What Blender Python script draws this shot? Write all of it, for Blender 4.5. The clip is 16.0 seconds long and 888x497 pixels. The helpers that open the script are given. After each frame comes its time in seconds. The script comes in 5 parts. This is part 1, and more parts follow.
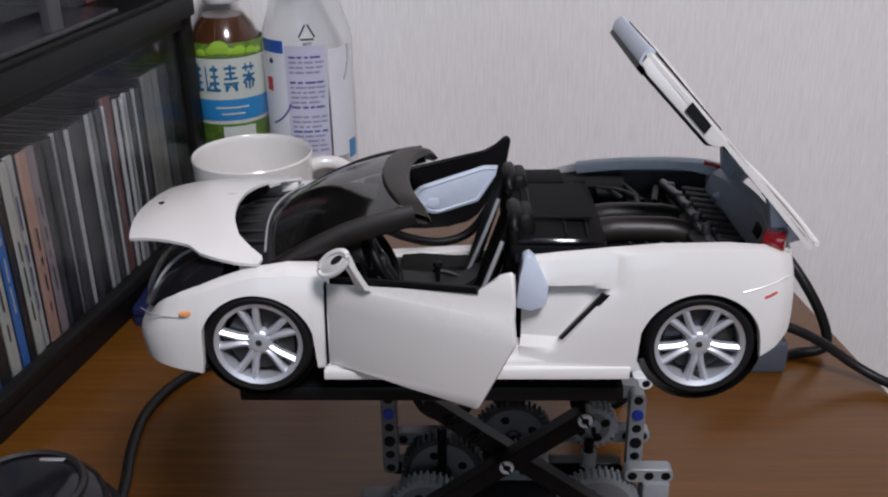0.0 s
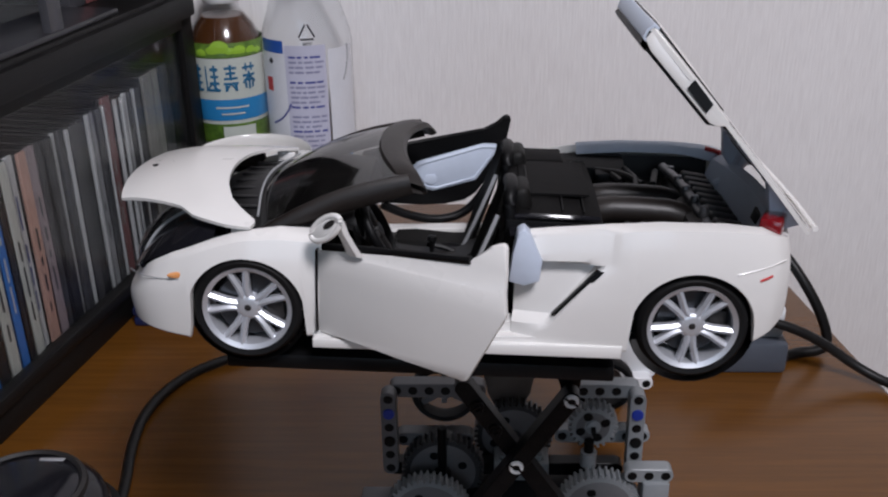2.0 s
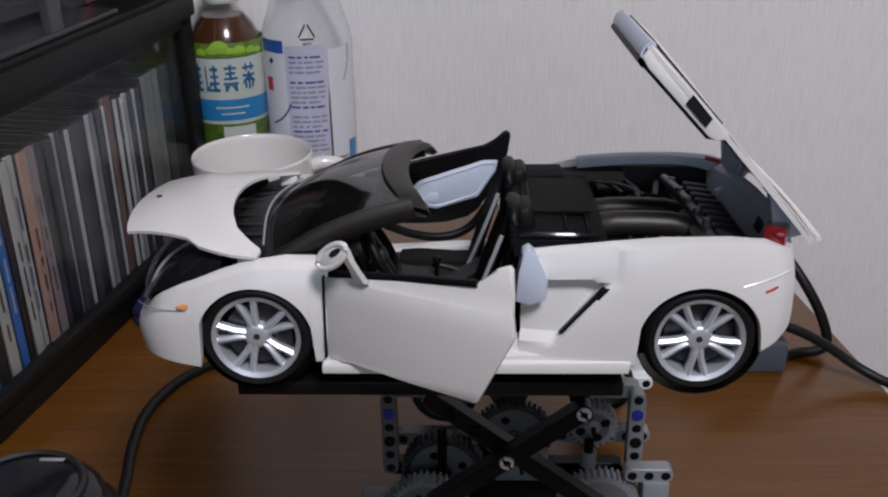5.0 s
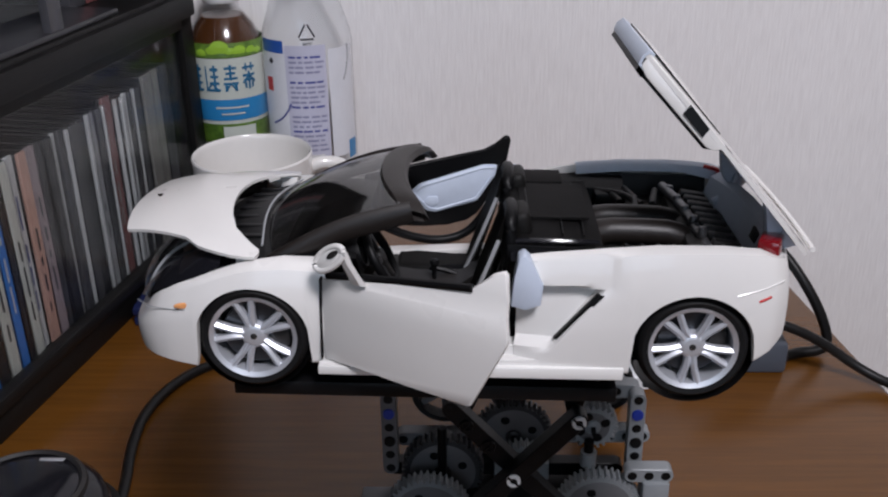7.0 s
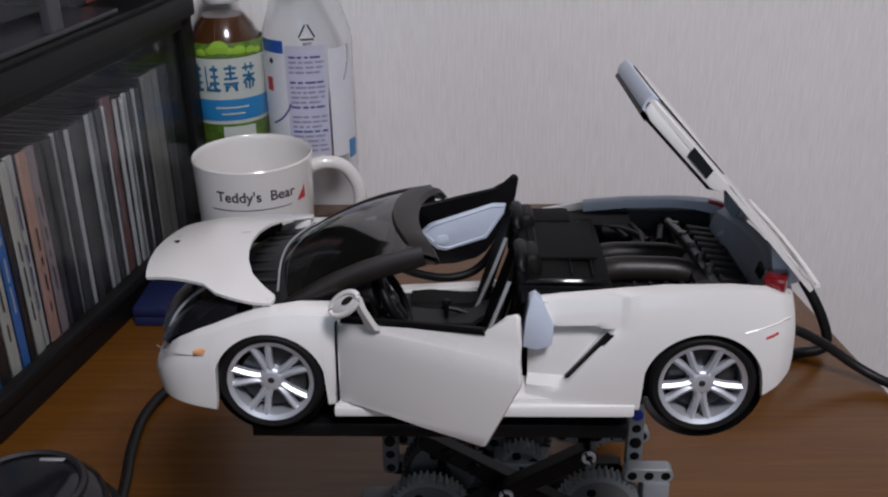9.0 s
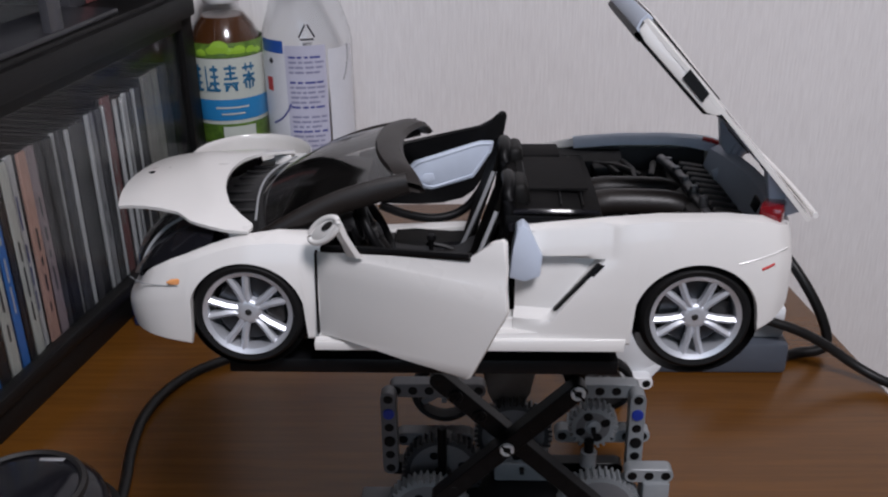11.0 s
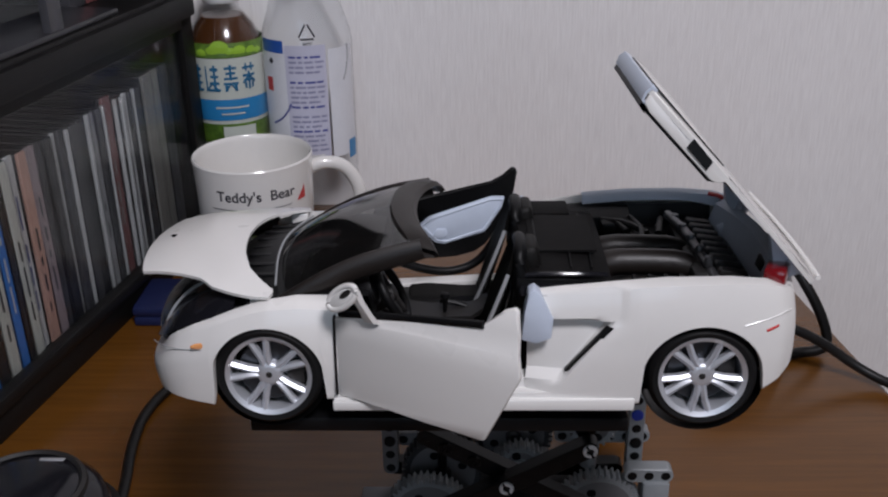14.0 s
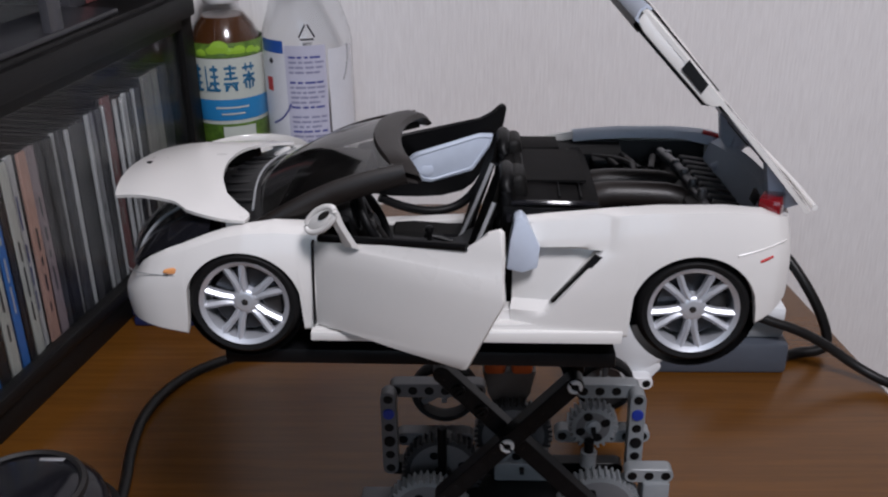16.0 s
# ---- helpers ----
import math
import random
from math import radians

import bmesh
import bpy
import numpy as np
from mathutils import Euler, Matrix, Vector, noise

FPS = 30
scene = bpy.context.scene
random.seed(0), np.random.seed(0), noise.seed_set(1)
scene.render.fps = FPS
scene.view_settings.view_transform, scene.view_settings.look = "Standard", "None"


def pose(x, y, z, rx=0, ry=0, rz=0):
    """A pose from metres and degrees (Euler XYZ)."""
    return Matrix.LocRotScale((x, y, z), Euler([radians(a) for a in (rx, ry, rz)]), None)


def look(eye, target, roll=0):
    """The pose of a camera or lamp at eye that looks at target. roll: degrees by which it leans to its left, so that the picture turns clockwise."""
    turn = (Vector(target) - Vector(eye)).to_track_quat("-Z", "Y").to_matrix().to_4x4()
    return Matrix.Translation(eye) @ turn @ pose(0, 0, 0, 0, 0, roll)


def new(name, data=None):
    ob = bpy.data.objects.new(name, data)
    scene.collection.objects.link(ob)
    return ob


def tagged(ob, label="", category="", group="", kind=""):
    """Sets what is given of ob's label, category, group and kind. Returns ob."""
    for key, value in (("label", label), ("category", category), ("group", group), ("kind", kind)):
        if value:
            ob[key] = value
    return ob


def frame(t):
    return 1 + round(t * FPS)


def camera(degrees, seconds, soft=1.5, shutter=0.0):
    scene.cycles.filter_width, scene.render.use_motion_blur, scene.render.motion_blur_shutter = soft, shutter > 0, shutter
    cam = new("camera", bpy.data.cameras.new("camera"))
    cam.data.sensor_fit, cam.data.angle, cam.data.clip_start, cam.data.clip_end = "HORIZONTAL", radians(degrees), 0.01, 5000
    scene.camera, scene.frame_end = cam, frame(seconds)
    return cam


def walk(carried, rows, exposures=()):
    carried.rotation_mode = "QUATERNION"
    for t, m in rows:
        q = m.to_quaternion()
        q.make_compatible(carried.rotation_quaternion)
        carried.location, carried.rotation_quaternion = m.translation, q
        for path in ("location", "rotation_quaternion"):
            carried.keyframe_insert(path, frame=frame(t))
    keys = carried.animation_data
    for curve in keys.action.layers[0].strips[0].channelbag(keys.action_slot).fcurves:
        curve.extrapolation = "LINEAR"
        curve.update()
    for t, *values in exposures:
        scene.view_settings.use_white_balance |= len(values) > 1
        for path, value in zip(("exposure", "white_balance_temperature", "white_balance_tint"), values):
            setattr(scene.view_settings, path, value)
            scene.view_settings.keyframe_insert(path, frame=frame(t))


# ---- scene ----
cam = camera(48, 16.0, soft=2.2)
CAM_POSE = pose(-0.0022, -0.330, 0.330, 65.22, 0.87, 1.735)
EXPOSURES = [(0.0, 0.0), (1.0, -0.02), (1.5, -0.05), (2.5, -0.02), (3.0, -0.12), (3.5, -0.25), (4.0, -0.28), (5.0, -0.20), (5.8, -0.10), (6.5, 0.0), (7.0, 0.02), (7.5, -0.06),
             (8.0, -0.15), (8.5, -0.25), (9.0, -0.28), (10.0, -0.22), (11.2, -0.10), (12.0, 0.0), (12.5, 0.03), (13.0, -0.05), (13.5, -0.18), (14.0, -0.25), (14.5, -0.24), (15.0, -0.20), (15.5, -0.16), (16.0, -0.12)]
walk(cam, [(0.0, CAM_POSE), (16.0, CAM_POSE)], exposures=EXPOSURES)

# ---- light ----
world = bpy.data.worlds.new("world")
scene.world = world
world.use_nodes = True
wn = world.node_tree.nodes["Background"]
wn.inputs[0].default_value, wn.inputs[1].default_value = (0.55, 0.65, 0.85, 1), 0.06


def area_lamp(name, m, sx, sy, power, colour):
    data = bpy.data.lights.new(name, "AREA")
    data.shape, data.size, data.size_y, data.energy, data.color = "RECTANGLE", sx, sy, power, colour
    ob = new(name, data)
    ob.matrix_world = m
    return ob


# ceiling lamp over the room and daylight in the window opening behind
area_lamp("ceiling_lamp_light", look((0.42, -0.95, 1.48), (0.0, 0.12, 0.1)), 0.34, 0.34, 27.5, (0.935, 0.915, 0.995))
area_lamp("window_light", look((-0.15, -2.36, 0.80), (0.0, 0.2, 0.2)), 1.3, 1.1, 9.0, (0.66, 0.80, 1.0))


# ---- materials ----
def material(name, base, rough=0.5, metal=0.0, vary=0.08, scale=40.0, bump=0.0, bump_scale=200.0, coat=0.0, trans=0.0, ior=1.45,
             stretch=(1, 1, 1), second=None, island=0.0, spec=0.5):
    """A principled material with noise at two scales in colour and roughness, and fine relief."""
    mt = bpy.data.materials.new(name)
    mt.use_nodes = True
    nt = mt.node_tree
    p = nt.nodes["Principled BSDF"]
    p.inputs["Metallic"].default_value = metal
    p.inputs["Coat Weight"].default_value = coat
    p.inputs["Coat Roughness"].default_value = 0.08
    p.inputs["Transmission Weight"].default_value = trans
    p.inputs["IOR"].default_value = ior
    p.inputs["Specular IOR Level"].default_value = spec
    tc = nt.nodes.new("ShaderNodeTexCoord")
    mp = nt.nodes.new("ShaderNodeMapping")
    mp.inputs["Scale"].default_value = stretch
    nt.links.new(tc.outputs["Object"], mp.inputs[0])
    n1 = nt.nodes.new("ShaderNodeTexNoise")
    n1.inputs["Scale"].default_value, n1.inputs["Detail"].default_value = scale, 6
    n2 = nt.nodes.new("ShaderNodeTexNoise")
    n2.inputs["Scale"].default_value, n2.inputs["Detail"].default_value = scale * 7, 3
    for n in (n1, n2):
        nt.links.new(mp.outputs[0], n.inputs["Vector"])
    add = nt.nodes.new("ShaderNodeMix")
    add.data_type = "FLOAT"
    add.inputs[0].default_value = 0.35
    nt.links.new(n1.outputs[0], add.inputs[2])
    nt.links.new(n2.outputs[0], add.inputs[3])
    ramp = nt.nodes.new("ShaderNodeValToRGB")
    c = Vector(base[:3])
    d = Vector(second) if second else c * (1 - 2 * vary)
    ramp.color_ramp.elements[0].position, ramp.color_ramp.elements[1].position = 0.32, 0.68
    ramp.color_ramp.elements[0].color, ramp.color_ramp.elements[1].color = (*d, 1), (*c, 1)
    nt.links.new(add.outputs[0], ramp.inputs[0])
    nt.links.new(ramp.outputs[0], p.inputs["Base Color"])
    if island:
        oi = nt.nodes.new("ShaderNodeObjectInfo")
        hs = nt.nodes.new("ShaderNodeHueSaturation")
        mr = nt.nodes.new("ShaderNodeMapRange")
        mr.inputs[3].default_value, mr.inputs[4].default_value = 1 - island, 1 + island
        nt.links.new(oi.outputs["Random"], mr.inputs[0])
        nt.links.new(mr.outputs[0], hs.inputs["Value"])
        nt.links.new(ramp.outputs[0], hs.inputs["Color"])
        nt.links.new(hs.outputs[0], p.inputs["Base Color"])
    mr2 = nt.nodes.new("ShaderNodeMapRange")
    mr2.inputs[3].default_value, mr2.inputs[4].default_value = rough * 0.85, min(1.0, rough * 1.2)
    nt.links.new(n1.outputs[0], mr2.inputs[0])
    nt.links.new(mr2.outputs[0], p.inputs["Roughness"])
    if bump:
        n3 = nt.nodes.new("ShaderNodeTexNoise")
        n3.inputs["Scale"].default_value, n3.inputs["Detail"].default_value = bump_scale, 4
        nt.links.new(mp.outputs[0], n3.inputs["Vector"])
        b = nt.nodes.new("ShaderNodeBump")
        b.inputs["Strength"].default_value, b.inputs["Distance"].default_value = bump, 0.001
        nt.links.new(n3.outputs[0], b.inputs["Height"])
        nt.links.new(b.outputs[0], p.inputs["Normal"])
    return mt


PAINT = material("white_car_paint", (0.73, 0.715, 0.69), 0.28, vary=0.01, coat=0.6)
# Pale inner parts: the window's blue daylight is put into this colour.
PAINT_DAYLIT = material("daylight_tinted_pale_plastic", (0.53, 0.59, 0.69), 0.45, vary=0.04)
DECK = material("black_soft_cover", (0.007, 0.0065, 0.0065), 0.7, vary=0.25, bump=0.12, bump_scale=700, spec=0.14)
BLACK = material("black_plastic", (0.005, 0.005, 0.0055), 0.42, vary=0.2, bump=0.05, bump_scale=900, spec=0.2)
SATIN = material("dark_grey_plastic", (0.017, 0.0155, 0.015), 0.5, vary=0.1, bump=0.05, bump_scale=900)
HEADER = material("brown_black_vinyl", (0.015, 0.0115, 0.010), 0.42, vary=0.15, bump=0.08, bump_scale=900)
GLOSSBLACK = material("gloss_black_plastic", (0.010, 0.010, 0.013), 0.12, vary=0.1)
SEAT = material("seat_vinyl", (0.007, 0.0065, 0.006), 0.55, vary=0.2, bump=0.1, bump_scale=700, spec=0.25)
RUBBER = material("tyre_rubber", (0.008, 0.008, 0.0085), 0.6, vary=0.2, bump=0.1, bump_scale=800, spec=0.25)
SILVER = material("silver_rim_paint", (0.62, 0.64, 0.68), 0.38, metal=0.6, vary=0.03)
STEEL = material("brake_steel", (0.09, 0.095, 0.105), 0.35, metal=0.9, vary=0.1)
ENGSTEEL = material("worn_engine_steel", (0.26, 0.26, 0.27), 0.4, metal=0.8, vary=0.3, scale=300)
AMBER = material("amber_lens", (0.72, 0.32, 0.12), 0.15, vary=0.05, coat=0.5)
REDL = material("red_lens", (0.17, 0.006, 0.010), 0.14, vary=0.1, coat=0.7)
REDM = material("red_marker", (0.50, 0.05, 0.05), 0.2, vary=0.05, coat=0.5)
BRICK_GREY = material("light_grey_brick_plastic", (0.23, 0.245, 0.255), 0.35, vary=0.08)
# Dark grey bricks, and light grey ones painted as shaded on the left.
BRICK_DARK_SHADED = material("dark_and_shaded_brick_plastic", (0.12, 0.12, 0.125), 0.4, vary=0.06)
BRICK_BLUE = material("blue_pin_plastic", (0.012, 0.035, 0.30), 0.35, vary=0.06)
BRICK_BLACK = material("black_brick_plastic", (0.005, 0.005, 0.0055), 0.36, vary=0.2, spec=0.18)
BRICK_ORANGE = material("orange_motor_plastic", (0.55, 0.10, 0.02), 0.4, vary=0.08)
# Gear plastic with the shade under the car put into its colour.
GEAR_SHADED = material("shaded_gear_plastic", (0.035, 0.035, 0.037), 0.4, vary=0.15)
MOTORGREY = material("brown_grey_plastic", (0.10, 0.085, 0.075), 0.4, vary=0.15)
BRICK_WHITE = material("white_brick_plastic", (0.72, 0.73, 0.74), 0.35, vary=0.02)
SHELF = material("black_stained_wood", (0.008, 0.0075, 0.0075), 0.45, spec=0.25, vary=0.25, scale=20, stretch=(6, 1, 6), bump=0.15, bump_scale=120)
CABLE = material("cable_rubber", (0.008, 0.0075, 0.0075), 0.4, vary=0.2, bump=0.08, bump_scale=400, spec=0.3)
CERAMIC = material("white_ceramic", (0.74, 0.72, 0.69), 0.18, vary=0.02, coat=0.5)
SPIPE = material("grey_piping", (0.30, 0.31, 0.32), 0.5, vary=0.05)
INK = material("dark_ink", (0.03, 0.03, 0.04), 0.5, vary=0.1)
INKRED = material("red_ink", (0.55, 0.05, 0.05), 0.5, vary=0.1)


def clear_plastic(name, tint, rough=0.03, gloss=0.7, least=0.04):
    """A thin clear sheet that passes light straight and keeps a gloss."""
    mt = bpy.data.materials.new(name)
    mt.use_nodes = True
    nt = mt.node_tree
    out = nt.nodes["Material Output"]
    nt.nodes.remove(nt.nodes["Principled BSDF"])
    tr, gl, mx, fr = (nt.nodes.new("ShaderNode" + k) for k in ("BsdfTransparent", "BsdfGlossy", "MixShader", "LayerWeight"))
    tr.inputs[0].default_value = (*tint, 1)
    gl.inputs["Roughness"].default_value = rough
    fr.inputs[0].default_value = 0.5
    pw, mr = nt.nodes.new("ShaderNodeMath"), nt.nodes.new("ShaderNodeMapRange")
    pw.operation = "POWER"
    pw.inputs[1].default_value = 4.0
    mr.inputs[3].default_value, mr.inputs[4].default_value = least, gloss
    nt.links.new(fr.outputs["Facing"], pw.inputs[0])
    nt.links.new(pw.outputs[0], mr.inputs[0])
    nt.links.new(mr.outputs[0], mx.inputs[0])
    nt.links.new(tr.outputs[0], mx.inputs[1])
    nt.links.new(gl.outputs[0], mx.inputs[2])
    nt.links.new(mx.outputs[0], out.inputs[0])
    return mt


GLASS_DARK = clear_plastic("tinted_windscreen", (0.46, 0.45, 0.44), 0.06, 0.9, 0.12)
PET = clear_plastic("clear_pet", (0.975, 0.98, 0.985), 0.05)
GLASS = clear_plastic("clear_glass", (0.95, 0.97, 0.97), 0.02)


def wallpaper():
    """Pale wallpaper with fine vertical threads in relief."""
    mt = material("pale_wallpaper", (0.84, 0.82, 0.81), 0.75, vary=0.02, scale=5)
    nt = mt.node_tree
    p = nt.nodes["Principled BSDF"]
    tc = nt.nodes.new("ShaderNodeTexCoord")
    mp = nt.nodes.new("ShaderNodeMapping")
    mp.inputs["Scale"].default_value = (600, 600, 38)
    nt.links.new(tc.outputs["Object"], mp.inputs[0])
    n = nt.nodes.new("ShaderNodeTexNoise")
    n.inputs["Scale"].default_value, n.inputs["Detail"].default_value, n.inputs["Roughness"].default_value = 1.0, 5, 0.65
    nt.links.new(mp.outputs[0], n.inputs["Vector"])
    rp = nt.nodes.new("ShaderNodeValToRGB")
    rp.color_ramp.elements[0].position, rp.color_ramp.elements[1].position = 0.35, 0.65
    rp.color_ramp.elements[0].color, rp.color_ramp.elements[1].color = (0.88, 0.87, 0.87, 1), (1, 1, 1, 1)
    nt.links.new(n.outputs[0], rp.inputs[0])
    mul = nt.nodes.new("ShaderNodeMix")
    mul.data_type, mul.blend_type = "RGBA", "MULTIPLY"
    mul.inputs[0].default_value = 0.85
    nt.links.new(p.inputs["Base Color"].links[0].from_socket, mul.inputs[6])
    nt.links.new(rp.outputs[0], mul.inputs[7])
    nt.links.new(mul.outputs[2], p.inputs["Base Color"])
    b = nt.nodes.new("ShaderNodeBump")
    b.inputs["Strength"].default_value, b.inputs["Distance"].default_value = 0.35, 0.0006
    nt.links.new(n.outputs[0], b.inputs["Height"])
    nt.links.new(b.outputs[0], p.inputs["Normal"])
    return mt


def desk_wood():
    """Brown wood veneer with long grain and a low gloss."""
    mt = material("brown_wood_veneer", (0.130, 0.051, 0.0078), 0.24, scale=7, stretch=(1, 9, 1), second=(0.100, 0.039, 0.0058), bump=0.06, bump_scale=60)
    nt = mt.node_tree
    p = nt.nodes["Principled BSDF"]
    tc = nt.nodes.new("ShaderNodeTexCoord")
    mp = nt.nodes.new("ShaderNodeMapping")
    mp.inputs["Scale"].default_value = (5, 150, 6)
    nt.links.new(tc.outputs["Object"], mp.inputs[0])
    n = nt.nodes.new("ShaderNodeTexNoise")
    n.inputs["Scale"].default_value, n.inputs["Detail"].default_value, n.inputs["Distortion"].default_value = 2.0, 8, 0.6
    nt.links.new(mp.outputs[0], n.inputs["Vector"])
    rp = nt.nodes.new("ShaderNodeValToRGB")
    rp.color_ramp.elements[0].position, rp.color_ramp.elements[1].position = 0.38, 0.62
    rp.color_ramp.elements[0].color, rp.color_ramp.elements[1].color = (0.84, 0.81, 0.77, 1), (1, 1, 1, 1)
    nt.links.new(n.outputs[0], rp.inputs[0])
    mul = nt.nodes.new("ShaderNodeMix")
    mul.data_type, mul.blend_type = "RGBA", "MULTIPLY"
    mul.inputs[0].default_value = 1.0
    nt.links.new(p.inputs["Base Color"].links[0].from_socket, mul.inputs[6])
    nt.links.new(rp.outputs[0], mul.inputs[7])
    nt.links.new(mul.outputs[2], p.inputs["Base Color"])
    return mt


WALLPAPER, DESKWOOD = wallpaper(), desk_wood()
# Unseen walls and ceiling are darkened so that less light bounces back.
DIM_WALL = material("unseen_wall_low_bounce", (0.30, 0.27, 0.25), 0.8, vary=0.06, scale=6, bump=0.2)
CEIL = material("darkened_ceiling_paper", (0.52, 0.51, 0.50), 0.8, vary=0.03, scale=8, bump=0.2)
FLOORM = material("floor_boards", (0.28, 0.17, 0.09), 0.45, vary=0.12, scale=9, stretch=(1, 8, 1))


# ---- mesh helpers (millimetres in, metres out) ----
def part(name, bm, mat, parent=None, label="", smooth=True, m=None):
    """Link a bmesh as one mesh object, under a thing or a part."""
    bmesh.ops.recalc_face_normals(bm, faces=bm.faces[:])
    me = bpy.data.meshes.new(name)
    bm.to_mesh(me)
    bm.free()
    me.materials.append(mat)
    me.transform(Matrix.Scale(0.001, 4))
    if smooth:
        me.shade_smooth()
        me.set_sharp_from_angle(angle=radians(38))
    ob = new(name, me)
    if parent:
        ob.parent = parent
    if m:
        ob.matrix_basis = m
    if label:
        ob["label"] = label
    return ob


def empty(name, m=None):
    ob = new(name)
    ob.empty_display_size = 0.02
    if m:
        ob.matrix_basis = m
    return ob


def box(x0, x1, y0, y1, z0, z1, bevel=0.5, seg=2, bm=None):
    b2 = bmesh.new()
    bmesh.ops.create_cube(b2, size=1)
    for v in b2.verts:
        v.co = Vector(((x0 + x1) / 2 + v.co.x * (x1 - x0), (y0 + y1) / 2 + v.co.y * (y1 - y0), (z0 + z1) / 2 + v.co.z * (z1 - z0)))
    if bevel:
        bmesh.ops.bevel(b2, geom=b2.edges[:], offset=bevel, segments=seg, profile=0.5, affect="EDGES")
    if bm is None:
        return b2
    join(bm, b2)
    return bm


def join(bm, other):
    me = bpy.data.meshes.new("tmp")
    other.to_mesh(me)
    other.free()
    bm.from_mesh(me)
    bpy.data.meshes.remove(me)
    return bm


def moved(bm, m):
    bm.transform(m)
    return bm


def prism(outline, axis, lo, hi, bevel=0.5, seg=2):
    """A closed outline of 2D points pushed from lo to hi along an axis: 'y' takes (x, z), 'z' takes (x, y), 'x' takes (y, z)."""
    bm = bmesh.new()

    def at(p, h):
        return {"y": (p[0], h, p[1]), "z": (p[0], p[1], h), "x": (h, p[0], p[1])}[axis]
    a = [bm.verts.new(at(p, lo)) for p in outline]
    b = [bm.verts.new(at(p, hi)) for p in outline]
    bm.faces.new(a), bm.faces.new(b[::-1])
    for i in range(len(a)):
        j = (i + 1) % len(a)
        bm.faces.new((a[i], b[i], b[j], a[j]))
    if bevel:
        bmesh.ops.bevel(bm, geom=bm.edges[:], offset=bevel, segments=seg, profile=0.5, affect="EDGES")
    return bm


def lathe(profile, n=40, m=None, cap=False):
    """A profile of (radius, height) turned round z."""
    bm = bmesh.new()
    rings = []
    for r, z in profile:
        rings.append([bm.verts.new((r * math.cos(2 * math.pi * i / n), r * math.sin(2 * math.pi * i / n), z)) for i in range(n)])
    for a, b in zip(rings, rings[1:]):
        for i in range(n):
            j = (i + 1) % n
            bm.faces.new((a[i], a[j], b[j], b[i]))
    if cap:
        bm.faces.new(rings[0][::-1]), bm.faces.new(rings[-1])
    if m:
        bm.transform(m)
    return bm


def grid(rows, thick=0.0, closed=False):
    """A surface through rows of points; thick gives it a second skin."""
    bm = bmesh.new()
    vs = [[bm.verts.new(p) for p in r] for r in rows]
    for a, b in zip(vs, vs[1:]):
        for i in range(len(a) - (0 if closed else 1)):
            j = (i + 1) % len(a)
            bm.faces.new((a[i], a[j], b[j], b[i]))
    if thick:
        bmesh.ops.recalc_face_normals(bm, faces=bm.faces[:])
        bmesh.ops.solidify(bm, geom=bm.faces[:] + bm.edges[:] + bm.verts[:], thickness=thick)
    return bm


def tube(points, r, n=10, smooth_steps=0):
    """A round bar through points; smooth_steps rounds the line first."""
    pts = [Vector(p) for p in points]
    for _ in range(smooth_steps):
        q = [pts[0]]
        for a, b in zip(pts, pts[1:]):
            q += [a * 0.75 + b * 0.25, a * 0.25 + b * 0.75]
        pts = q + [pts[-1]]
    bm = bmesh.new()
    rings = []
    up = Vector((0.13, 0.21, 0.97))
    for i, p in enumerate(pts):
        d = (pts[min(i + 1, len(pts) - 1)] - pts[max(i - 1, 0)]).normalized()
        s = d.cross(up).normalized()
        u = s.cross(d)
        rr = r[i * len(r) // len(pts)] if isinstance(r, (list, tuple)) else r
        rings.append([bm.verts.new(p + rr * (s * math.cos(2 * math.pi * k / n) + u * math.sin(2 * math.pi * k / n))) for k in range(n)])
    for a, b in zip(rings, rings[1:]):
        for k in range(n):
            j = (k + 1) % n
            bm.faces.new((a[k], a[j], b[j], b[k]))
    bm.faces.new(rings[0][::-1]), bm.faces.new(rings[-1])
    return bm


def interp(table, x):
    """Smooth values from a table of (x, value, ...)."""
    for a, b in zip(table, table[1:]):
        if x <= b[0]:
            f = max(0.0, (x - a[0]) / (b[0] - a[0]))
            return [p + (q - p) * f for p, q in zip(a[1:], b[1:])]
    return list(table[-1][1:])


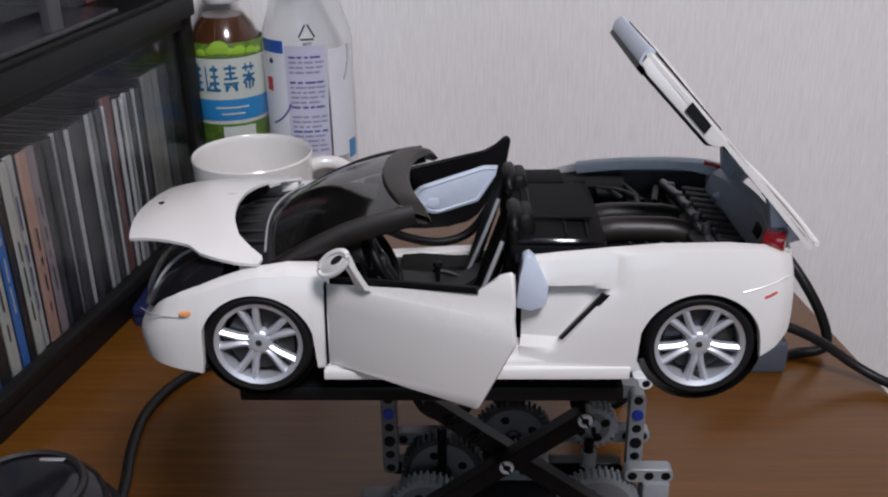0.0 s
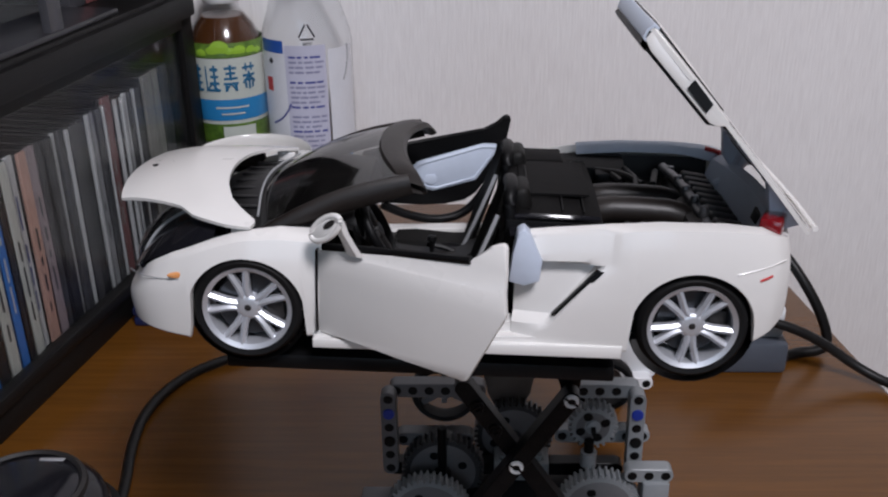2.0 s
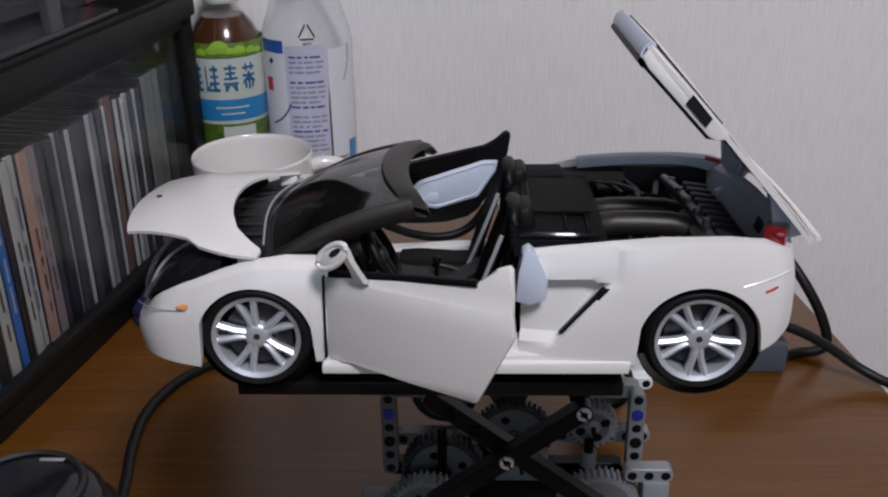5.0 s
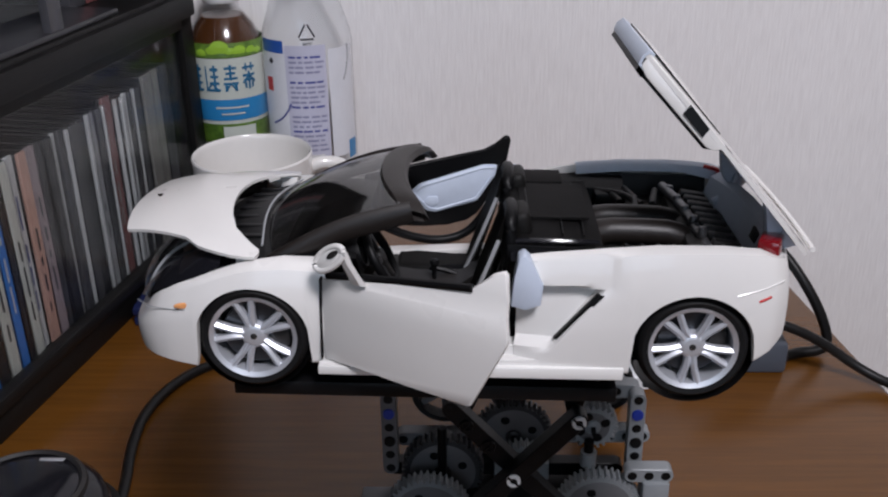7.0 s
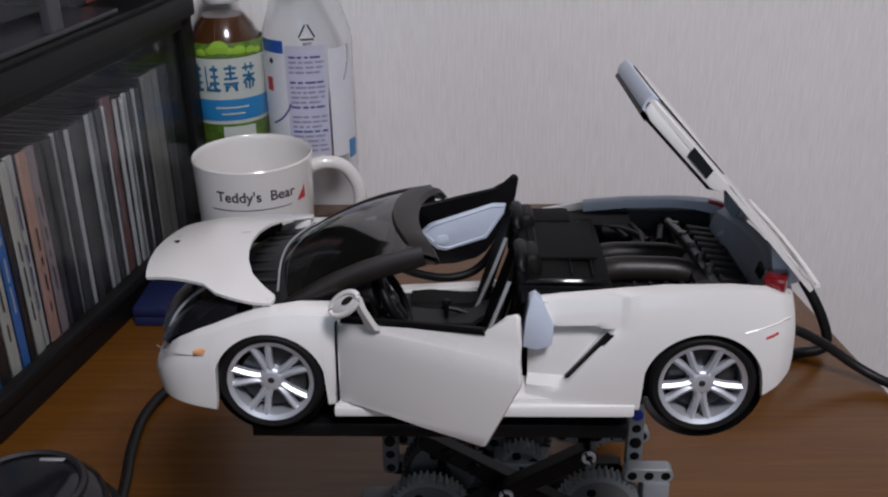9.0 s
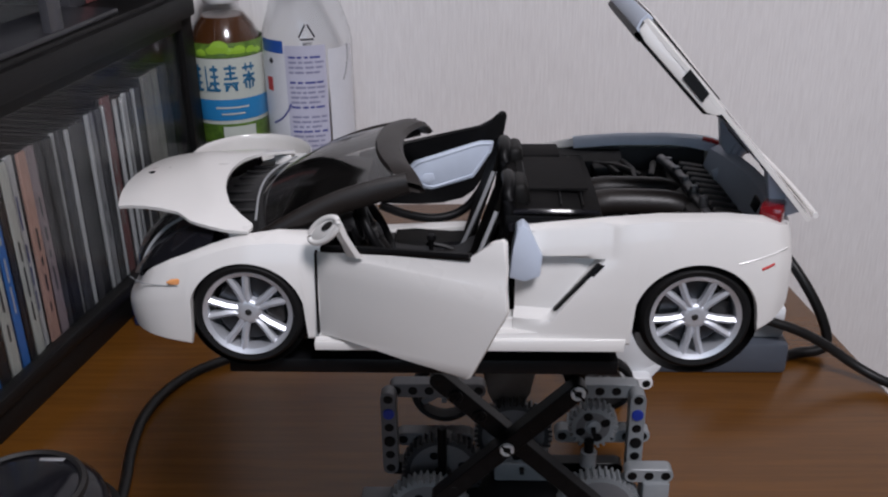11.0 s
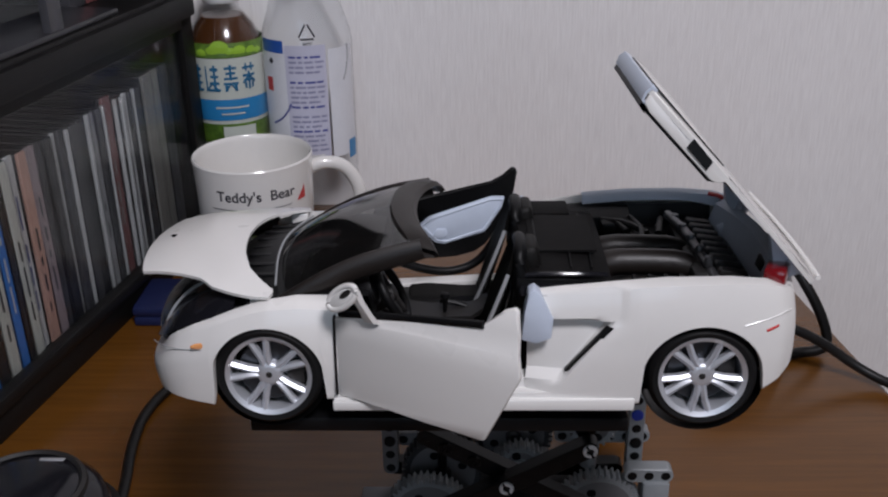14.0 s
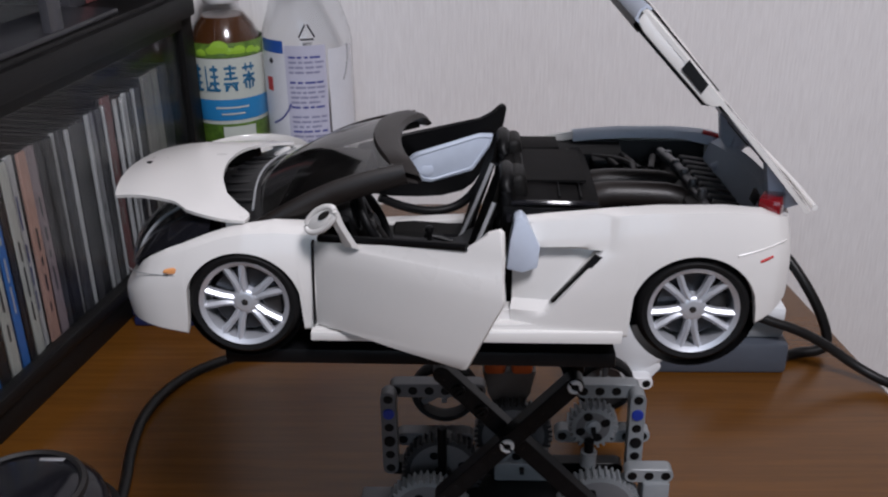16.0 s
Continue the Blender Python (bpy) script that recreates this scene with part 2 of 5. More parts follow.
# ---- the room ----
def room():
    s = 1000
    part("wall_north", box(-1.6 * s, 1.6 * s, 0.480 * s, 0.63 * s, -0.72 * s, 1.68 * s, 0), WALLPAPER, smooth=False)
    # The other walls stay out of view; their dark tan only weakens the fill.
    part("wall_east", box(1.6 * s, 1.7 * s, -2.5 * s, 0.63 * s, -0.72 * s, 1.68 * s, 0), DIM_WALL, smooth=False)
    part("wall_west", box(-1.7 * s, -1.6 * s, -2.5 * s, 0.63 * s, -0.72 * s, 1.68 * s, 0), DIM_WALL, smooth=False)
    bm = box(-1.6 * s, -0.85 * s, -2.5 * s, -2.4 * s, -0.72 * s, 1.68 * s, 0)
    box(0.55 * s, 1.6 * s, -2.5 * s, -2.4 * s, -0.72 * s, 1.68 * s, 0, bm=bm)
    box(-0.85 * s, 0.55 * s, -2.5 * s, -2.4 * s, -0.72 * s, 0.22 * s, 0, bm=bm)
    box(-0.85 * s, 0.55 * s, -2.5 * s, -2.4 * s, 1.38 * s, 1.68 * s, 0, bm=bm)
    part("wall_south", bm, DIM_WALL, smooth=False)
    part("floor", box(-1.7 * s, 1.7 * s, -2.5 * s, 0.63 * s, -0.80 * s, -0.72 * s, 0), FLOORM, smooth=False)
    part("ceiling", box(-1.7 * s, 1.7 * s, -2.5 * s, 0.63 * s, 1.68 * s, 1.76 * s, 0), CEIL, smooth=False)
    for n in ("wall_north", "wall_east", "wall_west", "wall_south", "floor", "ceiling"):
        tagged(bpy.data.objects[n], {"floor": "brown boarded floor under the desk", "ceiling": "unseen papered ceiling, darkened to cut bounce light"}.get(n, "room wall, pale threaded paper in view, darkened where unseen"),
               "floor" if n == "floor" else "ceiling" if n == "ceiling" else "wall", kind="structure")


def desk():
    d = empty("desk")
    tagged(d, "brown wood veneer desk standing against the pale wall", "desk")
    out = [(-900, 478), (196, 478), (202, 472), (320, -395), (312, -402), (-900, -402)]
    part("desktop", prism(out, "z", -25, 0, 1.5), DESKWOOD, d, smooth=True)
    for x, y in ((-870, 444), (165, 444), (-870, -370), (215, -370)):
        part("leg", box(x - 22, x + 22, y - 22, y + 22, -720, -25, 2), SHELF, d)


room()
desk()


# ---- the model car (its own space: x to its tail, y to its right side, z up, wheels on z = 0; millimetres) ----
FRONT_PLAN = [(-46.5, -48.6), (-60, -50.2), (-71, -50.8), (-85, -50.2), (-93, -48.6), (-101, -46), (-107.5, -42), (-112.5, -36), (-116.5, -26), (-118.6, -13), (-119.2, 0)]
REAR_PLAN = [(13.5, -46.8), (24, -48.6), (42, -51.3), (58, -52.2), (71, -52.2), (82, -51.8), (91, -50.4), (97.5, -47.2), (102, -40.5), (105, -23), (106, 0)]
FRONT_SHAPE = [(-119.2, 16.5, 5.0, 19.8), (-116, 18.0, 5.0, 21.4), (-112, 21.4, 4.6, 24.8), (-108, 25.2, 4.0, 28.4), (-104, 28.4, 3.8, 31.0), (-97, 32.2, 4.2, 34.6), (-89, 35.6, 5.2, 37.9),
               (-82, 38.4, 6.2, 40.4), (-76, 40.4, 7.0, 42.2), (-70, 41.6, 7.8, 43.4), (-60, 42.0, 9, 44.2), (-46.5, 40.6, 10, 43.0)]
REAR_SHAPE = [(13.5, 45.4, 5, 46.2), (24, 46.9, 6, 47.8), (42, 49.0, 7, 50.2), (58, 50.4, 8, 51.4), (79, 50.8, 8, 51.6), (92, 49.8, 7, 50.6), (99, 47.8, 5, 48.4), (106, 45.8, 4, 46.2)]


def plan_line(table, step=0.9):
    """Points along the half plan, then mirrored to the other side, with their outward directions."""
    pts = [Vector(p) for p in table]
    fine = []
    for i in range(len(pts) - 1):
        p0, p1, p2, p3 = pts[max(i - 1, 0)], pts[i], pts[i + 1], pts[min(i + 2, len(pts) - 1)]
        n = max(2, int((p2 - p1).length / step))
        for k in range(n):
            t = k / n
            fine.append(0.5 * ((2 * p1) + (p2 - p0) * t + (2 * p0 - 5 * p1 + 4 * p2 - p3) * t * t + (3 * p1 - p0 - 3 * p2 + p3) * t ** 3))
    line = fine + [pts[-1]] + [Vector((p.x, -p.y)) for p in reversed(fine)]
    out = []
    for i, p in enumerate(line):
        d = (line[min(i + 1, len(line) - 1)] - line[max(i - 1, 0)]).normalized()
        n = Vector((d.y, -d.x))
        if n.dot(p - Vector((math.copysign(20, p.x), 0))) < 0:
            n = -n
        out.append((p, n))
    return out


def front_low(x):
    dx = x + 71.2
    if abs(dx) < 18.7:
        return max(7.6, 17 + math.sqrt(18.7 ** 2 - dx * dx)) if abs(dx) < 18.2 else 17 - (abs(dx) - 18.2) * 17
    return 8.5 if dx > 0 else interp([(-119, 8.0), (-104, 7.4), (-90, 6.8)], x)[0]


def rear_low(x):
    dx = x - 70.6
    if abs(dx) < 19.7:
        return 17.3 + math.sqrt(19.7 ** 2 - dx * dx)
    return 8.5 if dx < 0 else interp([(90, 13.0), (96, 16.0), (101, 20.5), (106, 22.0)], x)[0]


def shell(table, shape, low, rear):
    """The outer skin of one end of the car: from the lower edge with its wheel arches up over the shoulder."""
    rows = []
    line = plan_line(table)
    levels = [0.0, 0.02] + [0.03 * k for k in range(1, 32)] + [0.95, 0.98, 1.0]
    for p, n in line:
        zsh, inw, ztop = interp(shape, p.x)
        z0 = min(low(p.x), zsh - 3)
        row = [(p.x - n.x * 2.2, p.y - n.y * 2.2, z0 + 0.3)]
        for f in levels:
            z = z0 + (zsh - z0) * f
            g = (z - 8) / (zsh - 8)
            tuck = 3.0 if rear or p.x > -60 else 1.3
            off = tuck * max(0, 0.45 - g) ** 1.5 * 2 + 4.0 * max(0.0, g - 0.55) ** 2 * 3
            off += 0.5 if f == 0 else 0
            if rear:
                ahead = max(0.0, min(1.0, (34.9 - p.x) / 0.8)) * max(0.0, min(1.0, (z - 16.5) / 2.0))
                under = max(0.0, min(1.0, (38.2 - z) / 1.1))
                off += 4.4 * ahead * under * under * (3 - 2 * under)
            lean = 0.0
            if rear:
                lean = 0.755 * (min(z, 38.5) - 30) * max(0, min(1, (p.x - 13.5) / 20, (49 - p.x) / 12))
            row.append((p.x - n.x * off + lean, p.y - n.y * off, z))
        base = 4.0 * 0.45 ** 2 * 3
        for k in (0.35, 0.7, 1.0):
            o = base + (inw - base) * k
            row.append((p.x - n.x * o, p.y - n.y * o, zsh + (ztop - zsh) * math.sin(k * math.pi / 2)))
        o = inw
        row.append((p.x - n.x * (o + 0.3), p.y - n.y * (o + 0.3), ztop - 3))
        rows.append(row)
    return grid(rows)


def wheel(parent, x, side, width):
    """One wheel: tyre, rim with five split spokes, hub cap, disc and caliper."""
    w = empty("wheel", Matrix.Translation((x * 0.001, side * 0.0430, 0.018)) @ (Matrix.Rotation(math.pi if side > 0 else 0, 4, "Z")))
    w.parent = parent
    h = width / 2
    turn = Matrix.Rotation(math.pi / 2, 4, "X")
    tyre = [(14.3, -h), (16.2, -h - 0.2), (17.4, -h + 1.0), (18.0, -h + 3), (18.0, h - 3), (17.4, h - 1.0), (16.2, h + 0.2), (14.6, h - 0.2), (14.2, h - 1.2)]
    part("tyre", lathe(tyre, 56, turn), RUBBER, w)
    rim = [(13.9, -h + 1), (13.0, -h + 2), (12.8, 0), (12.7, h - 2.2), (12.9, h - 1.0), (13.9, h - 0.5), (14.4, h - 0.2), (14.6, h - 0.7), (14.4, h - 1.4)]
    bm = lathe(rim, 56, turn)
    for k in range(5):
        a = 2 * math.pi * k / 5 - math.pi / 2 - (0.4 if x < 0 else 0.0)
        ax, pr = Vector((math.cos(a), math.sin(a))), Vector((-math.sin(a), math.cos(a)))
        for s in (-1, 1):
            rows = []
            for f in (0, 0.2, 0.42, 0.6, 0.8, 1.0):
                r = 2.4 + 11.2 * f
                c = ax * r + pr * s * (0.9 + 2.1 * max(0.0, (r - 5.8) / 7.8))
                q = pr * (1.15 + 0.05 * f)
                y = -(h - 1.9) - 1.0 * math.sin(f * math.pi / 2)
                rows.append([(c.x - q.x, y + 2.6, c.y - q.y), (c.x - q.x * 0.92, y + 0.7, c.y - q.y * 0.92), (c.x - q.x * 0.12, y - 0.15, c.y - q.y * 0.12),
                             (c.x + q.x * 0.12, y - 0.15, c.y + q.y * 0.12), (c.x + q.x * 0.92, y + 0.7, c.y + q.y * 0.92), (c.x + q.x, y + 2.6, c.y + q.y)])
            join(bm, grid(rows))
    join(bm, lathe([(0.01, h - 1.5), (2.6, h - 1.5), (3.6, h - 1.7), (4.2, h - 2.2), (4.5, h - 3.2), (4.5, h - 6)], 24, turn))
    part("rim", bm, SILVER, w, "polished silver five-spoke alloy rim")
    part("hub_cap", lathe([(0.01, h - 1.15), (0.9, h - 1.2), (1.2, h - 1.6)], 20, turn), SATIN, w)
    part("brake_disc", lathe([(3, 1.4), (10.6, 1.5), (10.8, 0.8), (10.8, -0.4), (3, -0.5)], 40, turn), STEEL, w)
    part("brake_caliper", box(5.5, 11.5, -2.6, 1.5, -4.5, 4.5, 0.8), SATIN, w)
    part("wheel_backing", lathe([(0.01, -h + 2), (12.9, -h + 2), (12.9, -h + 1)], 32, turn), BLACK, w)


def hood_z(x, y):
    return 50.6 - 5.4 * (y / 44) ** 2 - 1.6 * max(0, (-100 - x) / 14) ** 2 - 0.6 * max(0, (x + 84) / 20)


def hood(parent):
    """The raised front lid, cut in a deep arc round the windscreen."""
    side = [(-116.5, 26.5), (-108, 29.5), (-99, 32.5), (-94, 34.5), (-90, 39.0), (-84, 42.0), (-76, 44.3), (-70, 44.6)]
    rear = [(-70, 44.6), (-68.5, 41), (-74, 35), (-79, 28), (-82.5, 18), (-84, 9), (-84.5, 0)]

    def edge(tab, f):
        k = f * (len(tab) - 1)
        i = min(int(k), len(tab) - 2)
        return Vector(tab[i]).lerp(Vector(tab[i + 1]), k - i)
    rows = []
    for j in range(-16, 17):
        g = j / 16
        a = abs(g)
        s = math.copysign(1, g)
        row = []
        for i in range(13):
            f = i / 12
            front = Vector((-120.5 + 4.0 * a ** 2.2, 26.5 * a))
            back = edge(rear, 1 - a)
            mid = front.lerp(back, f)
            bow = edge(side, f)
            y = mid.y + (bow.y - front.lerp(Vector(rear[0]), f).y) * a ** 3
            x = mid.x + (bow.x - front.lerp(Vector(rear[0]), f).x) * a ** 3
            row.append((x, s * y, hood_z(x, y)))
        rows.append(row)
    h = part("hood", grid(rows, 1.1), PAINT, parent, "raised white front hood with an arched rear edge")
    part("badge", moved(prism([(-1.6, -1.5), (0, -2.0), (1.6, -1.5), (1.3, 1), (0, 2.2), (-1.3, 1)], "z", 0, 0.5, 0.15), Matrix.Translation((-112, 0.5, 48.9)) @ Matrix.Rotation(radians(8), 4, "Y") @ Matrix.Rotation(radians(90), 4, "Z")), GLOSSBLACK, h)
    for s in (-1, 1):
        part("hinge", prism([(-76, 36), (-71, 36), (-70, 44.2), (-77, 44.6)], "y", s * 40 - 1.8, s * 40 + 1.8, 0.5), PAINT, h)


def windscreen(parent):
    w = empty("windscreen")
    w.parent = parent
    rows = []
    n = 20
    for j in range(n + 1):
        g = -1 + 2 * j / n
        b = Vector((-71.5 + 6.5 * g * g, 37.5 * g, 46.5 - 4.5 * g * g))
        t = Vector((-31.5 + 8.0 * g * g, 33.5 * g, 62.2 - 2.6 * g * g))
        row = []
        for i in range(11):
            f = i / 10
            p = b.lerp(t, f)
            p.z += 3.2 * math.sin(math.pi * f) * (1 - 0.3 * g * g)
            row.append(tuple(p))
        rows.append(row)
    part("glass", grid(rows), GLASS_DARK, w, "dark tinted windscreen glass")
    hdr = []
    for j in range(n + 1):
        g = -1 + 2 * j / n
        x, y, z = -33.0 + 9.0 * abs(g) ** 2.2, 34.6 * g, 62.6 - 2.4 * g * g - 3.2 * max(0, abs(g) - 0.8) * 5 * max(0, abs(g) - 0.8) * 5
        ring = [(x, y, z - 0.8), (x + 0.6, y, z + 0.5), (x + 4.5, y * 1.01, z + 1.0), (x + 8.4, y * 1.02, z - 0.2), (x + 9.6, y * 1.02, z - 2.0), (x + 8.0, y, z - 2.9), (x + 4, y, z - 2.2)]
        hdr.append(ring)
    part("header_rail", grid(hdr, closed=True), HEADER, w, "satin brown-black windscreen header rail")
    for s in (-1, 1):
        rows = []
        for i in range(13):
            f = i / 12
            p = Vector((-69.5 + 49.0 * f, s * (40.0 - 5.2 * f), 40.0 + 19.3 * f + 3.4 * math.sin(math.pi * f)))
            wd = 2.6 + 3.6 * math.sin(math.pi * 0.75 * f)
            mid_w, half = 1.0 - 0.5 * (wd + 1), 0.5 * (wd + 1.6)
            ring = []
            for k in range(14):
                q = 2 * math.pi * k / 14
                ring.append((p.x + 0.6 - 0.9 * math.sin(q), p.y - s * (1.0 + 1.9 * math.cos(q)), p.z + mid_w + half * math.sin(q)))
            rows.append(ring)
        part("pillar", grid(rows, closed=True), HEADER, w)
    # Wiper line, kept pale to paint the highlight on the glass's lower edge.
    part("wiper_edge_glint", tube([(-69.5, -34, 44.6), (-72.5, -12, 47.6), (-71.5, 6, 48.6), (-66, 28, 47.0)], 0.4, 8, 2), SPIPE, w)
    rows = []
    for j in range(n + 1):
        g = -1 + 2 * j / n
        rows.append([(-88 + 20 * g * g, 42 * g, 44 - 3 * g * g), (-80 + 13 * g * g, 41 * g, 45.2 - 4 * g * g), (-71.5 + 6.5 * g * g, 39 * g, 46.0 - 5 * g * g), (-60, 40 * g, 40)])
    part("cowl", grid(rows), BLACK, w, "black plastic cowl grille")
    for k in range(7):
        y = -24 + k * 8
        x = -79 + 7 * (y / 40) ** 2
        part("louvre", moved(box(-5, 5, -1.2, 1.2, -0.4, 0.4, 0.2), Matrix.Translation((x, y, 45.1 - 3 * (y / 40) ** 2))), BLACK, w)


def door(parent, s):
    """A side door swung out on its front hinge; s is -1 on the driver's side."""
    ang = -26.2 if s < 0 else 15.0
    d = empty("door", Matrix.Translation((-0.047, s * 0.0485, 0 if s < 0 else 0.0050)) @ Matrix.Rotation(radians(ang), 4, "Z"))
    d.parent = parent
    outline = [(-1.2, 10.2), (9.3, 10.4), (30, 8.7), (50.6, 7.0), (52.2, 7.6), (64.0, 31.5), (64.3, 33.0), (62.8, 45), (61.8, 52.2), (60.6, 53.2), (57.0, 51.8), (51.5, 46.0), (13, 41.0), (-1.4, 39.0)]
    if s > 0:
        outline = [(-1.2, 20.0), (9.3, 18), (26, 16.5), (40, 17.0), (46, 19.0), (56.5, 31.5), (59.5, 36.0), (58.8, 44.5), (51.5, 43.4), (13, 39.0), (-1.4, 38.0)]
    skin, inner = (0, 2.2) if s < 0 else (-2.2, 0)
    bm = prism(outline, "y", skin, inner, 0.6)
    for zc in (12, 18, 25, 32, 39.4, 46):
        bmesh.ops.bisect_plane(bm, geom=bm.verts[:] + bm.edges[:] + bm.faces[:], plane_co=(0, 0, zc), plane_no=(0, 0, 1))
    for v in bm.verts:
        v.co.y += s * 0.6 * math.sin(max(0, min(1, (v.co.z - 7) / 38)) * math.pi)
        v.co.y += -s * 0.5 * max(0.0, (18 - v.co.z) / 12) ** 2
        v.co.y += -s * 0.24 * max(0.0, v.co.z - 39.4)
    part("panel", bm, PAINT, d, "white outer door panel")
    i = -s
    trim_out = [(2, 13), (30, 12), (49, 11), (60, 31), (59.5, 44), (50, 45.0), (13, 40.6), (2, 38.6)]
    if s > 0:
        trim_out = [(2, 19), (14, 16.5), (26, 15.2), (36, 15.0), (44, 16.0), (49, 19), (56.5, 30), (60.8, 36), (60.6, 44), (62.8, 49.5), (62.0, 51.6), (60.0, 51.4), (57.4, 47.6), (52, 45.2), (13, 40.2), (2, 38.6)]
    lo, hi = sorted((i * 2.2, i * 5.2))
    part("inner_trim", prism(trim_out, "y", lo, hi, 0.8), BLACK, d, "black moulded inner door trim")
    lo, hi = sorted((i * 5.0, i * 6.2))
    ins = part("armrest_panel", prism([(19.5, 30.3), (24, 34), (51, 40.5), (57, 40), (56, 35.5), (48.5, 25), (31, 21.2), (27, 22.2)], "y", lo, hi, 0.7), PAINT_DAYLIT, d, "pale armrest insert, tinted for blue daylight")
    lo, hi = sorted((i * 6.0, i * 6.9))
    part("pull_handle", prism([(25.5, 25.6), (27.5, 28.6), (31.5, 28.4), (32.0, 25.4), (29.6, 23.8)], "y", lo, hi, 0.5), PAINT_DAYLIT, ins)
    edge_y = i * 6.1
    part("rim_bead", tube([(x, edge_y, z) for x, z in ((21.2, 30.2), (25, 33.0), (50.6, 39.2), (55.6, 38.8), (54.6, 35.4), (47.6, 26.2), (31.6, 22.5), (27.8, 23.4), (21.2, 30.2))], 0.55, 8), PAINT_DAYLIT, ins)
    if s > 0:
        part("lower_edge", tube([(10, i * 3.5, 15.5), (20, i * 3.5, 10.5), (33, i * 3.5, 7.2), (45, i * 3.5, 9.6), (53, i * 3.5, 19), (61.5, i * 3.5, 37)], 1.9, 10, 2), BLACK, d)
    if s < 0:
        part("window_seal", tube([(0, i * 1.5, 40.0), (14, i * 1.8, 42.0), (51.5, i * 1.8, 46.8)], 1.3, 8), BLACK, d)
    if s < 0:
        mir = empty("mirror")
        mir.parent = d
        e1, e2, mid = Vector((0.81, 0, 0.59)), Vector((-0.55, 0.3, 0.78)), Vector((6.4, -6.2, 50.0))
        loop = [tuple(mid + e1 * 6.4 * math.cos(t) + e2 * 3.0 * math.sin(t)) for t in [2 * math.pi * k / 28 for k in range(29)]]
        part("housing", tube(loop, 0.95, 10), PAINT, mir)
        part("shell", grid([[tuple(mid + Vector((0, dy, 0)) + e1 * 6.6 * q * math.cos(t) + e2 * 2.7 * q * math.sin(t)) for t in [2 * math.pi * k / 28 for k in range(28)]] for q, dy in ((0.02, -0.9), (0.6, -0.8), (1.0, 0.0), (0.9, 1.4), (0.5, 2.6), (0.02, 3.0))], closed=True), PAINT, mir)
        part("mirror_glass", grid([[tuple(mid + e1 * (2.6 + 2.6 * q * math.cos(t)) + e2 * (0.5 + 1.0 * q * math.sin(t)) + Vector((0, -1.15, 0))) for t in [2 * math.pi * k / 16 for k in range(16)]] for q in (1.0, 0.02)], closed=True), SATIN, mir)
        part("stalk", grid([[(x - a * 1.3, y, z), (x - a * 0.6, y - 1.3, z + 0.3), (x + a * 0.6, y - 1.3, z + 0.3), (x + a * 1.3, y, z), (x, y + 1.2, z - 0.4)] for x, y, z, a in
                            ((10.6, -5.8, 53.4, 1.7), (11.3, -4.6, 49.2, 1.8), (12.4, -2.6, 44.8, 1.9), (13.4, -0.8, 40.6, 2.4))], closed=True), PAINT, mir)


